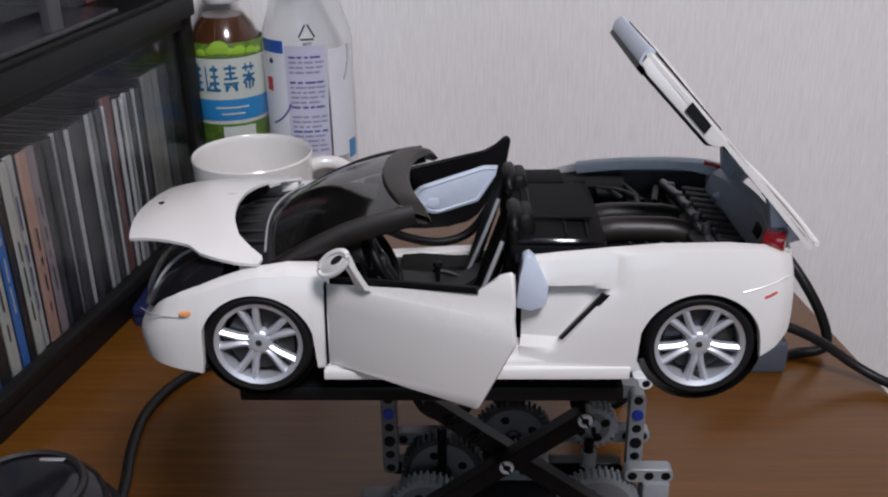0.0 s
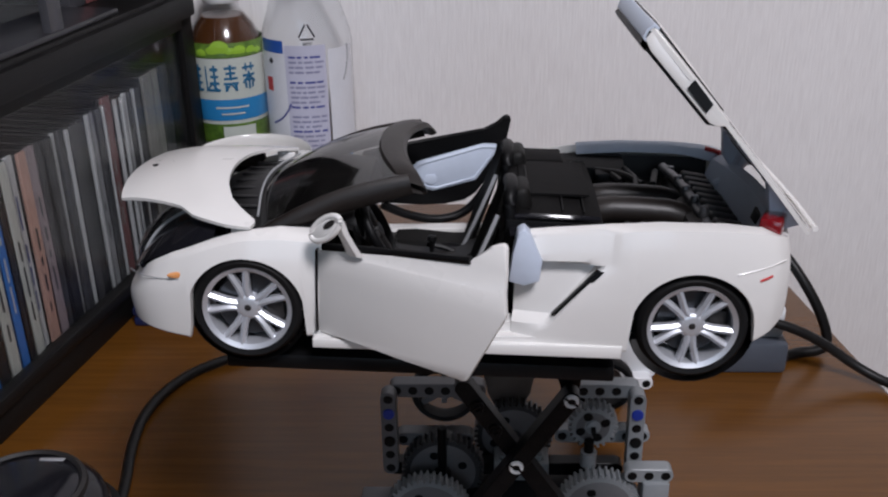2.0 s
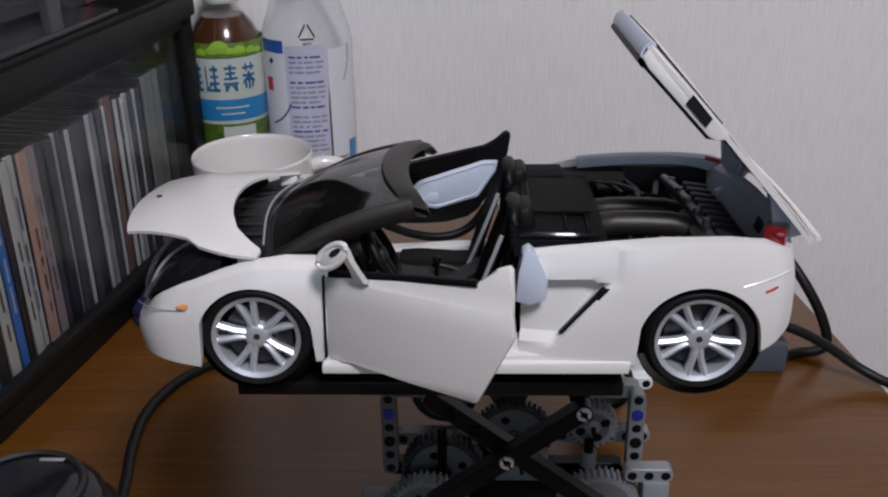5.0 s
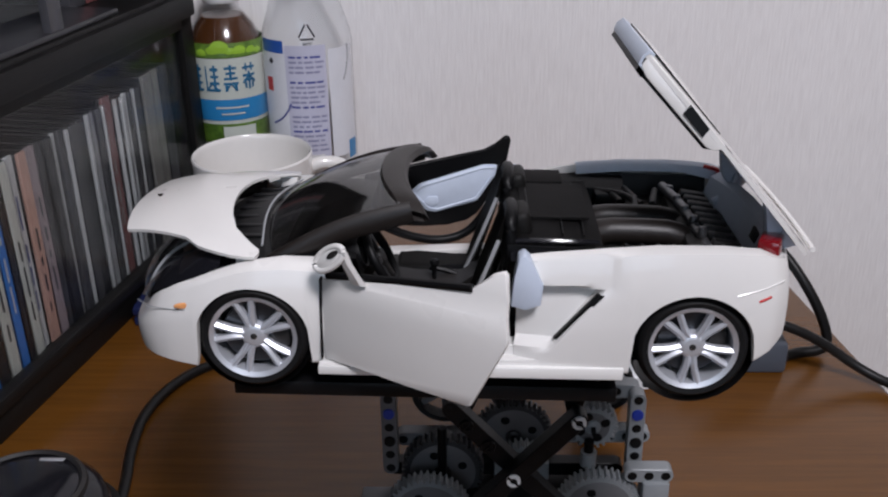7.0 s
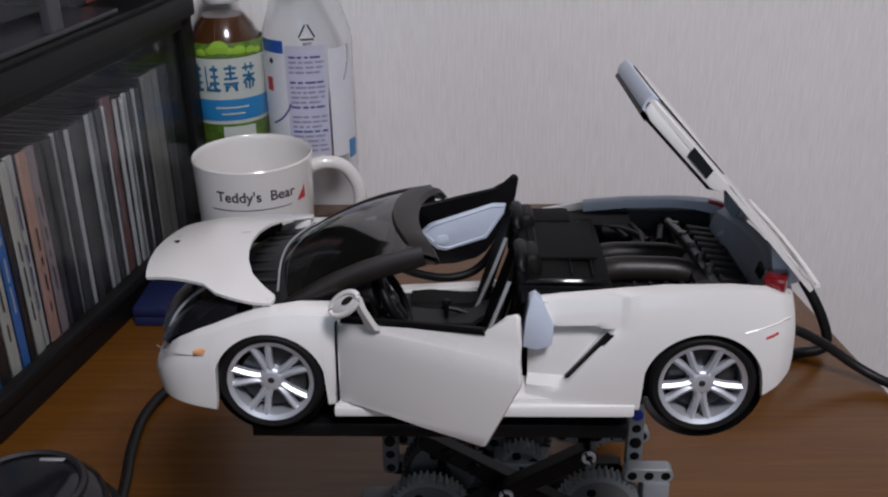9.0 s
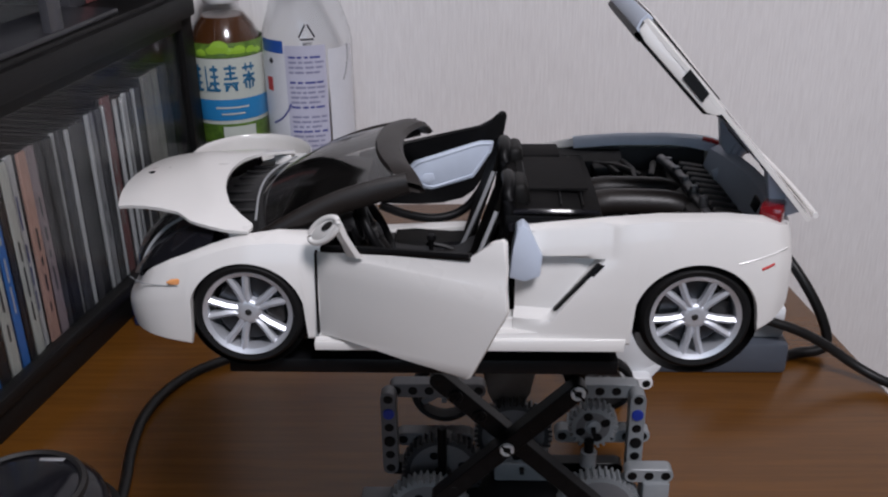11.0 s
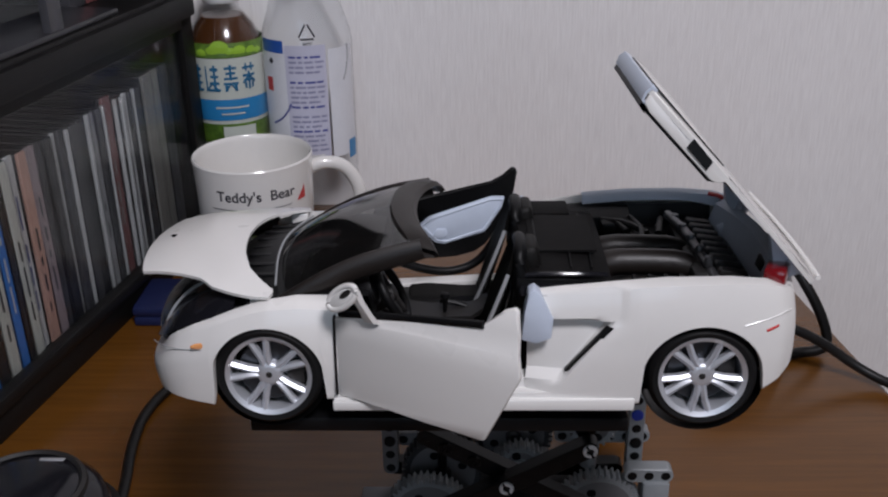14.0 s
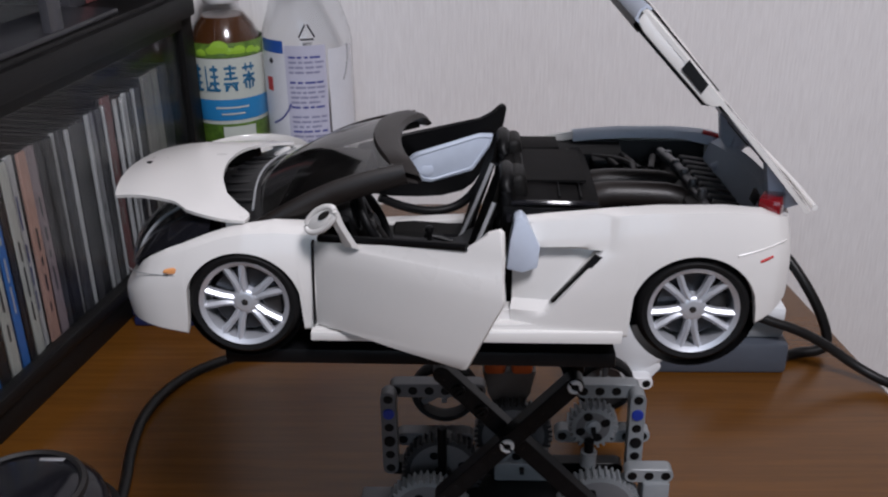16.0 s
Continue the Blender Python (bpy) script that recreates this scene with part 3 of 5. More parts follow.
def engine_lid(parent):
    """The rear lid, swung up on its tail hinge: flanks, top skin, slats and a pale front flap."""
    e = empty("engine_lid")
    e.parent = parent
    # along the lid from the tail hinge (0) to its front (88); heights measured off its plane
    o, up = Vector((104.5, 0, 48.0)), Vector((-0.646, 0, 0.735))
    nrm = Vector((0.752, 0, 0.659))
    wide = [(0, 42.5), (10, 43), (36, 39.8), (60, 35.0), (79, 30.5)]

    def at(u, y, h):
        p = o + up * (u * 1.035) + nrm * (h + 1.5 - 0.006 * u)
        return (p.x, y, p.z)
    rows = []
    for k in range(-14, 15):
        g = k / 14
        row = []
        for i in range(17):
            u = 79 * i / 16
            h = 0.9 + 0.5 * math.sin(math.pi * i / 16) - 1.2 * abs(g) ** 5
            row.append(at(u, interp(wide, u)[0] * g, h))
        rows.append(row)
    part("skin", grid(rows, 1.4), PAINT, e, "white engine lid standing open")

    def slab(pts, y0, y1, bevel):
        bm = bmesh.new()
        a = [bm.verts.new(at(u, math.copysign(interp(wide, u)[0] + y0, y1), h)) for u, h in pts]
        b = [bm.verts.new(at(u, math.copysign(interp(wide, u)[0] + y0 - abs(y1), y1), h)) for u, h in pts]
        bm.faces.new(a), bm.faces.new(b[::-1])
        for i in range(len(a)):
            j = (i + 1) % len(a)
            bm.faces.new((a[i], b[i], b[j], a[j]))
        if bevel:
            bmesh.ops.bevel(bm, geom=bm.edges[:], offset=bevel, segments=2, profile=0.5, affect="EDGES")
        return bm
    for s in (-1, 1):
        part("flank", slab([(42, 0.4), (44.2, -3.2), (46.5, -4.4), (74, -5.2), (77.4, -4.4), (78.8, 0.2)], -0.2, s * 2.0, 0.5), PAINT, e)
        part("vent", slab([(49.6, -3.4), (58.8, -3.4), (59.6, 0.1), (50.4, -0.1)], 0.15, s * 2.6, 0), BLACK, e, "black side vent slot")
        part("edge_seal", slab([(2, 0.2), (42, -0.6), (46.5, -5.4), (75, -6.2), (75, -5.0), (47.5, -4.2), (43, 0.6)], -1.2, s * 1.4, 0.2), BLACK, e)
    under = []
    for k in range(-8, 9):
        g = k / 8
        under.append([at(u, w * g, h) for u, w, h in ((34, 37, -0.6), (46, 36, -2.4), (60, 32, -4.2), (76, 28, -4.8))])
    part("lining", grid(under), BLACK, e, "black lining under the lid")
    # The frame's blue is window light painted into its underside.
    frame_rows = [[at(u, w * k / 8, h) for u, w, h in ((1, 38, -0.2), (12, 38, -0.6), (24, 37.5, -0.8), (36, 37, -1.0))] for k in range(-8, 9)]
    part("inner_frame", grid(frame_rows, 0.6), PAINT_DAYLIT, e, "pale inner frame of the lid, tinted for blue daylight")
    for s in (-1, 1):
        part("hinge_bracket", slab([(0, -0.6), (3, -7.5), (9, -7.0), (18, -1.0)], -8, s * 5.0, 0.4), PAINT_DAYLIT, e)
        part("frame_slot", slab([(5, -1.4), (14, -1.6), (14, -0.9), (5, -0.9)], -16, s * 9.0, 0), BLACK, e)
    part("front_face", grid([[at(u, w * g, h) for u, w, h in ((75, 30, -4.8), (78.5, 30.4, -4.6), (79.8, 30.6, -2), (79.6, 30.6, 0.6), (77.5, 30.4, 1.2))] for g in [k / 8 for k in range(-8, 9)]], 0.8), PAINT_DAYLIT, e, "pale front face of the lid, tinted for blue daylight")
    part("front_seal", grid([[at(u, 30.6 * g, h) for u, h in ((74, -4.8), (75, -6.6), (77.6, -6.3), (78, -4.7))] for g in [k / 8 for k in range(-8, 9)]], closed=True), BLACK, e)
    hump = []
    for k in range(-10, 11):
        g = k / 10
        hump.append([at(u, w * g, h * (1 - 0.5 * g ** 6)) for u, w, h in ((44, 24, 1.4), (47, 24.5, 2.2), (60, 23, 2.7), (74, 21, 2.5), (77, 20.5, 2.1), (77.4, 20.5, 1.2))])
    part("centre_hump", grid(hump, 0.8), PAINT, e)
    part("hump_groove", grid([[at(u, (25.6 - 3.4 * (u - 43) / 35) * g, 1.6) for u in (43, 60, 78)] for g in (-1, -0.5, 0, 0.5, 1)], 0.5), BLACK, e)
    for s in (-1, 1):
        part("hinge_arm", tube([at(3, s * 30, -1), (99, s * 30, 44), (92, s * 30, 40)], 1.6, 8, 1), PAINT_DAYLIT, e)
    part("rear_edge", tube([at(0.5, -43, 1.5), at(-1.2, -22, 2.2), at(-1.6, 0, 2.4), at(-1.2, 22, 2.2), at(0.5, 43, 1.5)], 0.9, 10, 2), PAINT, e)


def interior(parent):
    part("floor_tub", box(-60, 40, -43, 43, 6, 12, 1), BLACK, parent)
    part("underbody", box(-92, 90, -36, 36, 5.5, 9, 1.5), BLACK, parent)
    part("dashboard", grid([[(-66, y, 20), (-66, y, 40), (-58, y, 45.5 - (y / 30) ** 2), (-46, y, 46.5 - 1.5 * (y / 30) ** 2), (-38, y, 43), (-36, y, 36), (-40, y, 26), (-42, y, 12)] for y in (-40, -30, -20, -10, 0, 10, 20, 30, 40)]), BLACK, parent, "black dashboard")
    for y0 in (-30, -17):
        part("gauge_hood", moved(lathe([(5.2, -4), (5.6, 0), (5.2, 1.5), (4.6, 1.2), (4.4, -2), (0.01, -2)], 24), Matrix.Translation((-38, y0, 41)) @ Matrix.Rotation(radians(70), 4, "Y")), BLACK, parent)
    sw = empty("steering_wheel", Matrix.Translation((-0.0315, -0.0215, 0.0365)) @ Matrix.Rotation(radians(62), 4, "Y"))
    sw.parent = parent
    ring = [(10.2 * math.cos(a), 10.2 * math.sin(a), 0) for a in [2 * math.pi * k / 32 for k in range(33)]]
    part("wheel_rim", tube(ring, 1.6, 10), BLACK, sw)
    part("column_shroud", moved(box(-3.5, 3.5, -4, 4, -14, -2, 1.5), Matrix.Identity(4)), SATIN, sw)
    for a in (0.2, math.pi - 0.2, math.pi * 1.5):
        part("spoke", moved(box(1.5, 9.6, -1.2, 1.2, -0.8, 0.6, 0.4), Matrix.Rotation(a, 4, "Z")), SATIN, sw)
    part("hub", lathe([(0.01, 1.2), (2.6, 1.0), (3.3, 0), (3.3, -3), (1.8, -12)], 20), SATIN, sw)
    for y0 in (-21, 21):
        s = empty("seat")
        s.parent = parent
        cu = []
        for k in range(-6, 7):
            g = k / 6
            cu.append([(x, y0 + g * 14, z + 3.2 * abs(g) ** 4 - 0.35 * math.cos(g * 12)) for x, z in ((-30, 10), (-29, 12.0), (-22, 12.6), (-8, 11.6), (0, 11.8), (1, 10))])
        part("cushion", grid(cu), SEAT, s)
        bk = []
        for k in range(-6, 7):
            g = k / 6
            wd = 14.5
            bk.append([(x - 2.6 * abs(g) ** 3, y0 + g * wd * wf, z) for x, z, wf in ((-1, 11, 1), (3.0, 24, 1.02), (7.4, 38, 0.98), (10.6, 48, 0.82), (12.3, 54, 0.56), (14.6, 55, 0.5), (16.5, 47, 0.8), (13, 30, 1), (8, 11, 1))])
        part("seat_back", grid(bk), SEAT, s)
        part("piping", tube([(-5.2, y0 - 14.6, 15), (-0.4, y0 - 14.9, 26), (4.6, y0 - 14.2, 38.5), (8.2, y0 - 12, 47.5)], 0.75, 6, 1), SPIPE, s, "grey piping down the seat edge")
    part("centre_console", grid([[(x, y, z) for x, z in ((-42, 26), (-34, 20), (-20, 18), (-4, 18.5), (4, 24))] for y in (-6.5, -6, 6, 6.5)], 1.5), SATIN, parent)
    part("gear_lever", moved(lathe([(0.01, 8), (1.5, 7.6), (1.8, 6.4), (1.1, 5.2), (0.7, 0), (1.8, -1)], 14), Matrix.Translation((-14, -2, 19.5))), BLACK, parent)
    part("handbrake", tube([(-6, 3, 19.5), (-10, 3, 21), (-16, 3, 22)], 1.0, 8), BLACK, parent)


def engine_bay(parent):
    b = empty("engine_bay")
    b.parent = parent
    part("bay_tray", grid([[(x, y, z) for y, z in ((-42.5, 47), (-40, 35), (-36, 31), (36, 31), (40, 35), (42.5, 47))] for x in (40, 60, 80, 91)]), BLACK, b)
    part("bulkhead", box(39, 43, -40, 40, 12, 45.5, 1), BLACK, b)
    dk = part("rear_deck", grid([[(x, 1.5 + 33 * g, z - 1.6 * abs(g) ** 3 + bump) for x, z, bump in ((9.5, 36, 0), (10.5, 47, 0), (13, 48.8, 1.2 * (1 - g * g)), (24, 48.8, 1.5 * (1 - g * g)), (38, 47.6, 0.8 * (1 - g * g)), (42.5, 46.6, 0.4), (43.2, 43, 0))] for g in [k / 12 for k in range(-12, 13)]], 1.2), DECK, b, "black folded roof cover behind the seats")
    part("deck_lip", tube([(11, -31.6, 46.6), (22, -32.0, 47.4), (34, -31.6, 47.0), (41.5, -29.5, 45.8)], 0.9, 8, 1), GLOSSBLACK, dk)
    part("deck_side", prism([(11, 36), (42, 36), (41.5, 45.6), (11, 46.2)], "y", -33.4, -31.8, 0.4), BLACK, dk)
    for x0 in (18.5, 29.5, 36.5):
        part("deck_seam", tube([(x0, y, 50.35 - 1.6 * abs(y / 33) ** 3 - 0.045 * max(0, x0 - 24) - 1.5 * (y / 33) ** 2 + (0.35 if abs(y) < 18 else 0)) for y in (-28, -22, -14, -6, 2, 10, 18, 26)], 0.35, 6), BLACK, dk)
    for y0 in (-20, 21):
        part("head_pad", moved(box(-3.2, 3.2, -7.5, 7.5, -5, 4.6, 2.4, 3), Matrix.Translation((16.0, y0, 50.4)) @ Matrix.Rotation(radians(-12), 4, "Y")), SEAT, dk)
    part("deck_hatch", moved(box(-8.5, 8.5, -7.5, 7.5, -0.5, 0.9, 0.6), Matrix.Translation((24.5, 29, 49.2))), DECK, dk)
    part("deck_panel", grid([[(x, y, 50.6 - 0.0012 * y * y + 0.2) for x in (16, 26, 39)] for y in (-18, -9, 0, 9, 18)], 0.8), DECK, dk)
    for y0 in (-21, 21):
        part("headrest_hoop", tube([(12.5, y0 - 10, 42), (12.0, y0 - 9.5, 52), (12.5, y0 - 5, 54.6), (12.5, y0 + 5, 54.6), (12.0, y0 + 9.5, 52), (12.5, y0 + 10, 42)], 2.3, 10, 2), BLACK, dk)
        part("hoop_filler", prism([(10.5, 42), (14.5, 42), (14.5, 51), (10.5, 51)], "y", y0 - 8.5, y0 + 8.5, 0.8), BLACK, dk)
    part("side_shelf", grid([[(x, y, z) for y, z in ((-45.5, 45.5), (-38, 45.2), (-30, 44), (-29, 38))] for x in (12, 26, 44, 58)]), GLOSSBLACK, b)
    part("side_shelf", grid([[(x, y, z) for y, z in ((45.5, 46.5), (38, 46.0), (33, 44), (32, 38))] for x in (12, 26, 44, 58)]), BLACK, b)
    for y0, r in ((6.5, 4.3), (-9.0, 4.8)):
        part("intake_pipe", tube([(43, y0, 40.5), (45, y0, 42.4), (58, y0, 42.4), (70, y0 - 0.5, 42.0), (74, y0 - 1, 39)], r, 16, 1), HEADER, b)
    part("plenum", box(72, 79, -22, 30, 36, 43.5, 1.8), SATIN, b)
    for k in range(9):
        y0 = -25 + k * 6.4
        part("cooling_fin", moved(prism([(-5.6, -1.6), (-4.6, 1.8), (4.6, 1.8), (5.6, -1.6)], "y", -1.9, 1.9, 0.6), Matrix.Translation((84.5 - 0.03 * y0, y0 + 4, 42.4)) @ Matrix.Rotation(radians(8), 4, "Y")), SATIN, b)
    part("silencer", moved(lathe([(0.01, -26), (4.6, -25), (5.2, -22), (5.2, 22), (4.6, 25), (0.01, 26)], 24, Matrix.Rotation(math.pi / 2, 4, "X")), Matrix.Translation((89.5, 0, 35))), BLACK, b)
    for pts in (((47, 33, 43), (56, 24, 45), (62, 15, 44)), ((70, 34, 43), (68, 24, 45), (66, 15, 44)), ((52, 36, 42), (52, 28, 44), (55, 20, 43))):
        part("strut_brace", tube(pts, 1.3, 8, 1), SATIN, b)
    part("air_box", box(46, 70, 26, 39, 33, 39.5, 1.6), BLACK, b)
    part("rocker_cover", box(48, 72, -33, -19, 33, 41.5, 2.2), HEADER, b)
    for k in range(4):
        part("cover_rib", box(51 + 5.4 * k, 52.6 + 5.4 * k, -32, -20, 41.3, 42.5, 0.4), BLACK, b)
    part("strut_brace", tube([(58, 34, 44), (60, 20, 45), (59, 8, 44.5)], 1.0, 8), SATIN, b)
    part("strut_brace", tube([(72, 31, 46), (76, 12, 45.5), (77, -8, 44.5), (79, -24, 42)], 1.7, 10, 1), ENGSTEEL, b)
    for k in range(5):
        part("bolt", moved(lathe([(0.01, 1.4), (1.3, 1.2), (1.6, 0), (1.6, -2)], 12), Matrix.Translation((74 + 0.9 * k, 26 - 11 * k, 46.6))), ENGSTEEL, b)
    part("tray_box", box(50, 78, -39, -30, 36, 43.5, 1.2), BLACK, b)
    part("battery_cover", box(46, 58, 26, 38, 36, 44, 1.4), BLACK, b)
    wing = []
    for x in (40, 46, 52, 58, 64, 70, 76, 82, 88, 93, 98):
        zt = interp(REAR_SHAPE, x)[2]
        wing.append([(x, 47.0, zt + 0.1), (x, 44.6, zt + 0.45), (x, 42.6, zt - 0.6), (x, 41.4, zt - 3.2 - 2.0 * max(0, (x - 80) / 16))])
    part("wing_liner", grid(wing, 0.8), PAINT_DAYLIT, b, "pale inner wing, tinted for blue daylight")
    part("wing_liner", grid([[(x, -42.8, interp(REAR_SHAPE, x)[2] - 1.0), (x, -41.6, 46), (x, -40.5, 42)] for x in (40, 52, 64, 76, 88, 98)], 0.8), BLACK, b)
    part("rear_panel", grid([[(x - 0.004 * y * y, y, z) for x, z in ((102.5, 48.4), (99.5, 46.8), (97.6, 41), (96.6, 35))] for y in (-40, -30, -20, -10, 0, 10, 20, 30, 40)], 0.8), PAINT_DAYLIT, b, "pale inner tail panel, tinted for blue daylight")
    part("panel_slot", moved(box(-0.6, 0.6, -4.5, 4.5, -2.2, 2.2, 0.3), Matrix.Translation((96.8, -14, 43.4)) @ Matrix.Rotation(radians(16), 4, "Y")), BLACK, b)
    part("wing_rim_light", tube([(90, 43.0, 50.4), (95, 42.0, 49.6), (100, 38.5, 47.8), (101.6, 35.5, 44.4)], 0.9, 8, 1), REDM, b, "thin red edge of the tail light")
    for s in (-1, 1):
        part("catch_post", grid([[(96, s * 36, 40), (97, s * 27, 40)], [(99, s * 36, 50), (100, s * 28, 50)], [(101, s * 35, 54), (101.5, s * 31, 54)]], 1.6), PAINT_DAYLIT, b)


def model_car():
    c = empty("model_car", pose(0, 0, 0.1338))
    tagged(c, "white open-top model sports car with its lids and doors open", "model car")
    part("front_body", shell(FRONT_PLAN, FRONT_SHAPE, front_low, False), PAINT, c, "white front bumper and fenders")
    part("rear_body", shell(REAR_PLAN, REAR_SHAPE, rear_low, True), PAINT, c, "white rear fenders with side air intakes")
    for s in (-1, 1):
        part("sill", prism([(-50, 7.0), (49.2, 7.4), (49.4, 12.0), (26, 12.6), (-50, 10.0)], "y", *sorted((s * 40, s * 49.2)), 0.7), PAINT, c)
        part("sill_lip", prism([(-50, 6.2), (49.2, 6.4), (49.4, 10.8), (-50, 9.4)], "y", *sorted((s * 42, s * 51.0)), 0.5), PAINT, c)
        part("sill_step", prism([(-46, 9), (27.5, 11), (27.2, 17.0), (11, 15.5), (-46, 12.6)], "y", *sorted((s * 39, s * 45.6)), 0.8), PAINT, c)
        part("door_jamb", prism([(12.0, 31), (13.2, 41), (14.2, 47.4), (16.2, 48.6), (18.4, 46.6), (22.4, 38.4), (21.8, 31.4), (17, 29.6)], "y", *sorted((s * 41.5, s * 48.4)), 0.55, 2), PAINT_DAYLIT, c, "pale door jamb piece, tinted for blue daylight")
        part("door_gap", prism([(-48.9, 11.5), (-48.2, 11.5), (-47.9, 39.5), (-48.6, 39.5)], "y", *sorted((s * 46.0, s * 49.75)), 0), BLACK, c)
        sl = prism([(26.3, 19.8), (28.5, 19.8), (41.4, 36.4), (39.2, 36.4)], "y", -1.6, 0.6, 0.1)
        for v in sl.verts:
            v.co.y = s * (48.2 + v.co.y + (v.co.x - 28) * 0.17)
        part("air_slit", sl, BLACK, c, "black slanted air slit")
        lens = []
        for k in range(9):
            f = k / 8
            x = -114.5 + 32 * f
            ztop = interp(FRONT_SHAPE, x)[2]
            yo = interp([(-117, 15), (-114, 27), (-110, 34.5), (-105, 39), (-98, 42), (-90, 44), (-71, 43.5)], x)[0]
            lens.append([(x, s * yo, ztop - 0.8), (x + 0.4, s * (yo - 1.6), ztop + 0.3), (x + 0.8, s * (yo - 5), ztop + 1.6 + 1.6 * f), (x + 1.2, s * (yo - 10), ztop + 2.6 + 3.4 * f), (x + 1.4, s * (yo - 12), ztop - 2)])
        hl = part("headlight", grid(lens), GLOSSBLACK, c, "smoked dark headlight lens")
        part("lens_rim", tube([(-112.4, s * 24.8, 22.2), (-111.4, s * 24.2, 25.6), (-108.6, s * 23, 31.4), (-103, s * 22, 37.2), (-97, s * 21.5, 40.6)], 0.55, 8, 2), SPIPE, hl, "pale grey rim of the lens")
        part("side_marker", moved(lathe([(0.01, 0.7), (0.7, 0.6), (1.0, 0)], 20), Matrix.Translation((-93.3, s * 47.7, 28.6)) @ Matrix.Rotation(radians(90 * (1 if s < 0 else -1)), 4, "X") @ Matrix.Rotation(radians(-14 * s), 4, "Y") @ Matrix.Diagonal((3.1, 1.1, 1, 1))), AMBER, c, "amber side marker lens")
        part("rear_marker", tube([(89.6, s * 50.3, 35.3), (91.6, s * 49.8, 35.9), (93.6, s * 48.9, 36.6)], 0.6, 8), REDM, c, "red side marker lens")
        part("tail_light", moved(box(-4.0, 3.0, -6.5, 4.0, -4.4, 3.2, 1.0), Matrix.Translation((95.5, s * 37.5, 49.6) if s < 0 else (98.5, 42.5, 45.0)) @ Matrix.Rotation(radians(s * 24), 4, "Z")), REDL, c, "dark red tail light")
        part("wheel_liner", moved(lathe([(19.4, -9 if s < 0 else -9.2), (19.4, 9.2 if s < 0 else 9)], 36, Matrix.Rotation(math.pi / 2, 4, "X")), Matrix.Translation((-71.1, s * 38, 18))), BLACK, c)
        part("wheel_liner", moved(lathe([(20.4, -9 if s < 0 else -10.4), (20.4, 10.4 if s < 0 else 9)], 36, Matrix.Rotation(math.pi / 2, 4, "X")), Matrix.Translation((71.1, s * 38, 18.3))), BLACK, c)
        part("bumper_seam", tube([(-112.4, s * 35.6, 25.0), (-107.6, s * 41.6, 25.6), (-101, s * 45.6, 26.4), (-92.8, s * 48.2, 27.2)], 0.16, 6, 1), SPIPE, c)
        part("bumper_line", tube([(82.5, s * 51.7, 37.6), (91.5, s * 50.1, 39.6), (98, s * 46.6, 41.2)], 0.24, 6, 1), PAINT, c)
    nose = []
    for k in range(-10, 11):
        g = k / 10
        nose.append([(x + 9 * abs(g) ** 2.5 * (1 if x < -100 else 0.2), w * g, z - 4.4 * g * g) for x, w, z in ((-118.0, 31, 24), (-116, 33, 28.0), (-110, 37, 33.4), (-102, 40, 38.4), (-93, 41, 41.6), (-82, 41, 43.4), (-72, 40, 44))])
    part("nose_inner_panel", grid(nose), GLOSSBLACK, c, "gloss black panel under the raised hood")
    part("diffuser", grid([[(x, y, z) for y, z in ((-44 + (x - 90) * 0.5, 15 + (x - 88) * 0.7), (-36, 12 + (x - 88) * 0.6), (36, 12 + (x - 88) * 0.6), (44 - (x - 90) * 0.5, 15 + (x - 88) * 0.7))] for x in (88, 94, 99)], 1.2), BLACK, c)
    for x in (-71.1, 71.1):
        for s in (-1, 1):
            wheel(c, x, s, 12.5 if x < 0 else 14.5)
    hood(c)
    windscreen(c)
    door(c, -1)
    door(c, 1)
    engine_lid(c)
    interior(c)
    engine_bay(c)
    return c


car = model_car()


# ---- the brick-built scissor lift (world millimetres) ----
def beam(length, m, mat, parent, name="beam", holes=True, hole_mat=None, thick=7.6):
    """A rounded construction beam lying along x from 0, its holes through y, every 8 mm."""
    r = 3.8
    out = [(r * math.cos(a), r * math.sin(a)) for a in [math.pi / 2 + math.pi * k / 8 for k in range(9)]]
    out += [(length + r * math.cos(a), r * math.sin(a)) for a in [-math.pi / 2 + math.pi * k / 8 for k in range(9)]]
    b = part(name, prism(out, "y", -thick / 2, thick / 2, 0.35, 1), mat, parent, m=m)
    if holes:
        for k in range(int(length / 8) + 1):
            h = lathe([(0.01, 0.06), (2.3, 0.06), (2.6, -0.3)], 14, Matrix.Translation((8 * k, -thick / 2, 0)) @ Matrix.Rotation(math.pi / 2, 4, "X"))
            part("hole", h, hole_mat or BRICK_BLACK, b)
    return b


def pin_ring(x, y, z, parent, mat, r=3.1):
    part("pin", lathe([(1.6, 0.2), (1.7, 1.0), (r - 0.3, 1.1), (r, 0.6), (r, -1.5)], 20, Matrix.Translation((x, y, z)) @ Matrix.Rotation(math.pi / 2, 4, "X")), mat, parent)
    part("pin_slot", box(x - 0.5, x + 0.5, y - 1.25, y - 0.2, z - r, z + r, 0.1), BRICK_BLACK, parent)


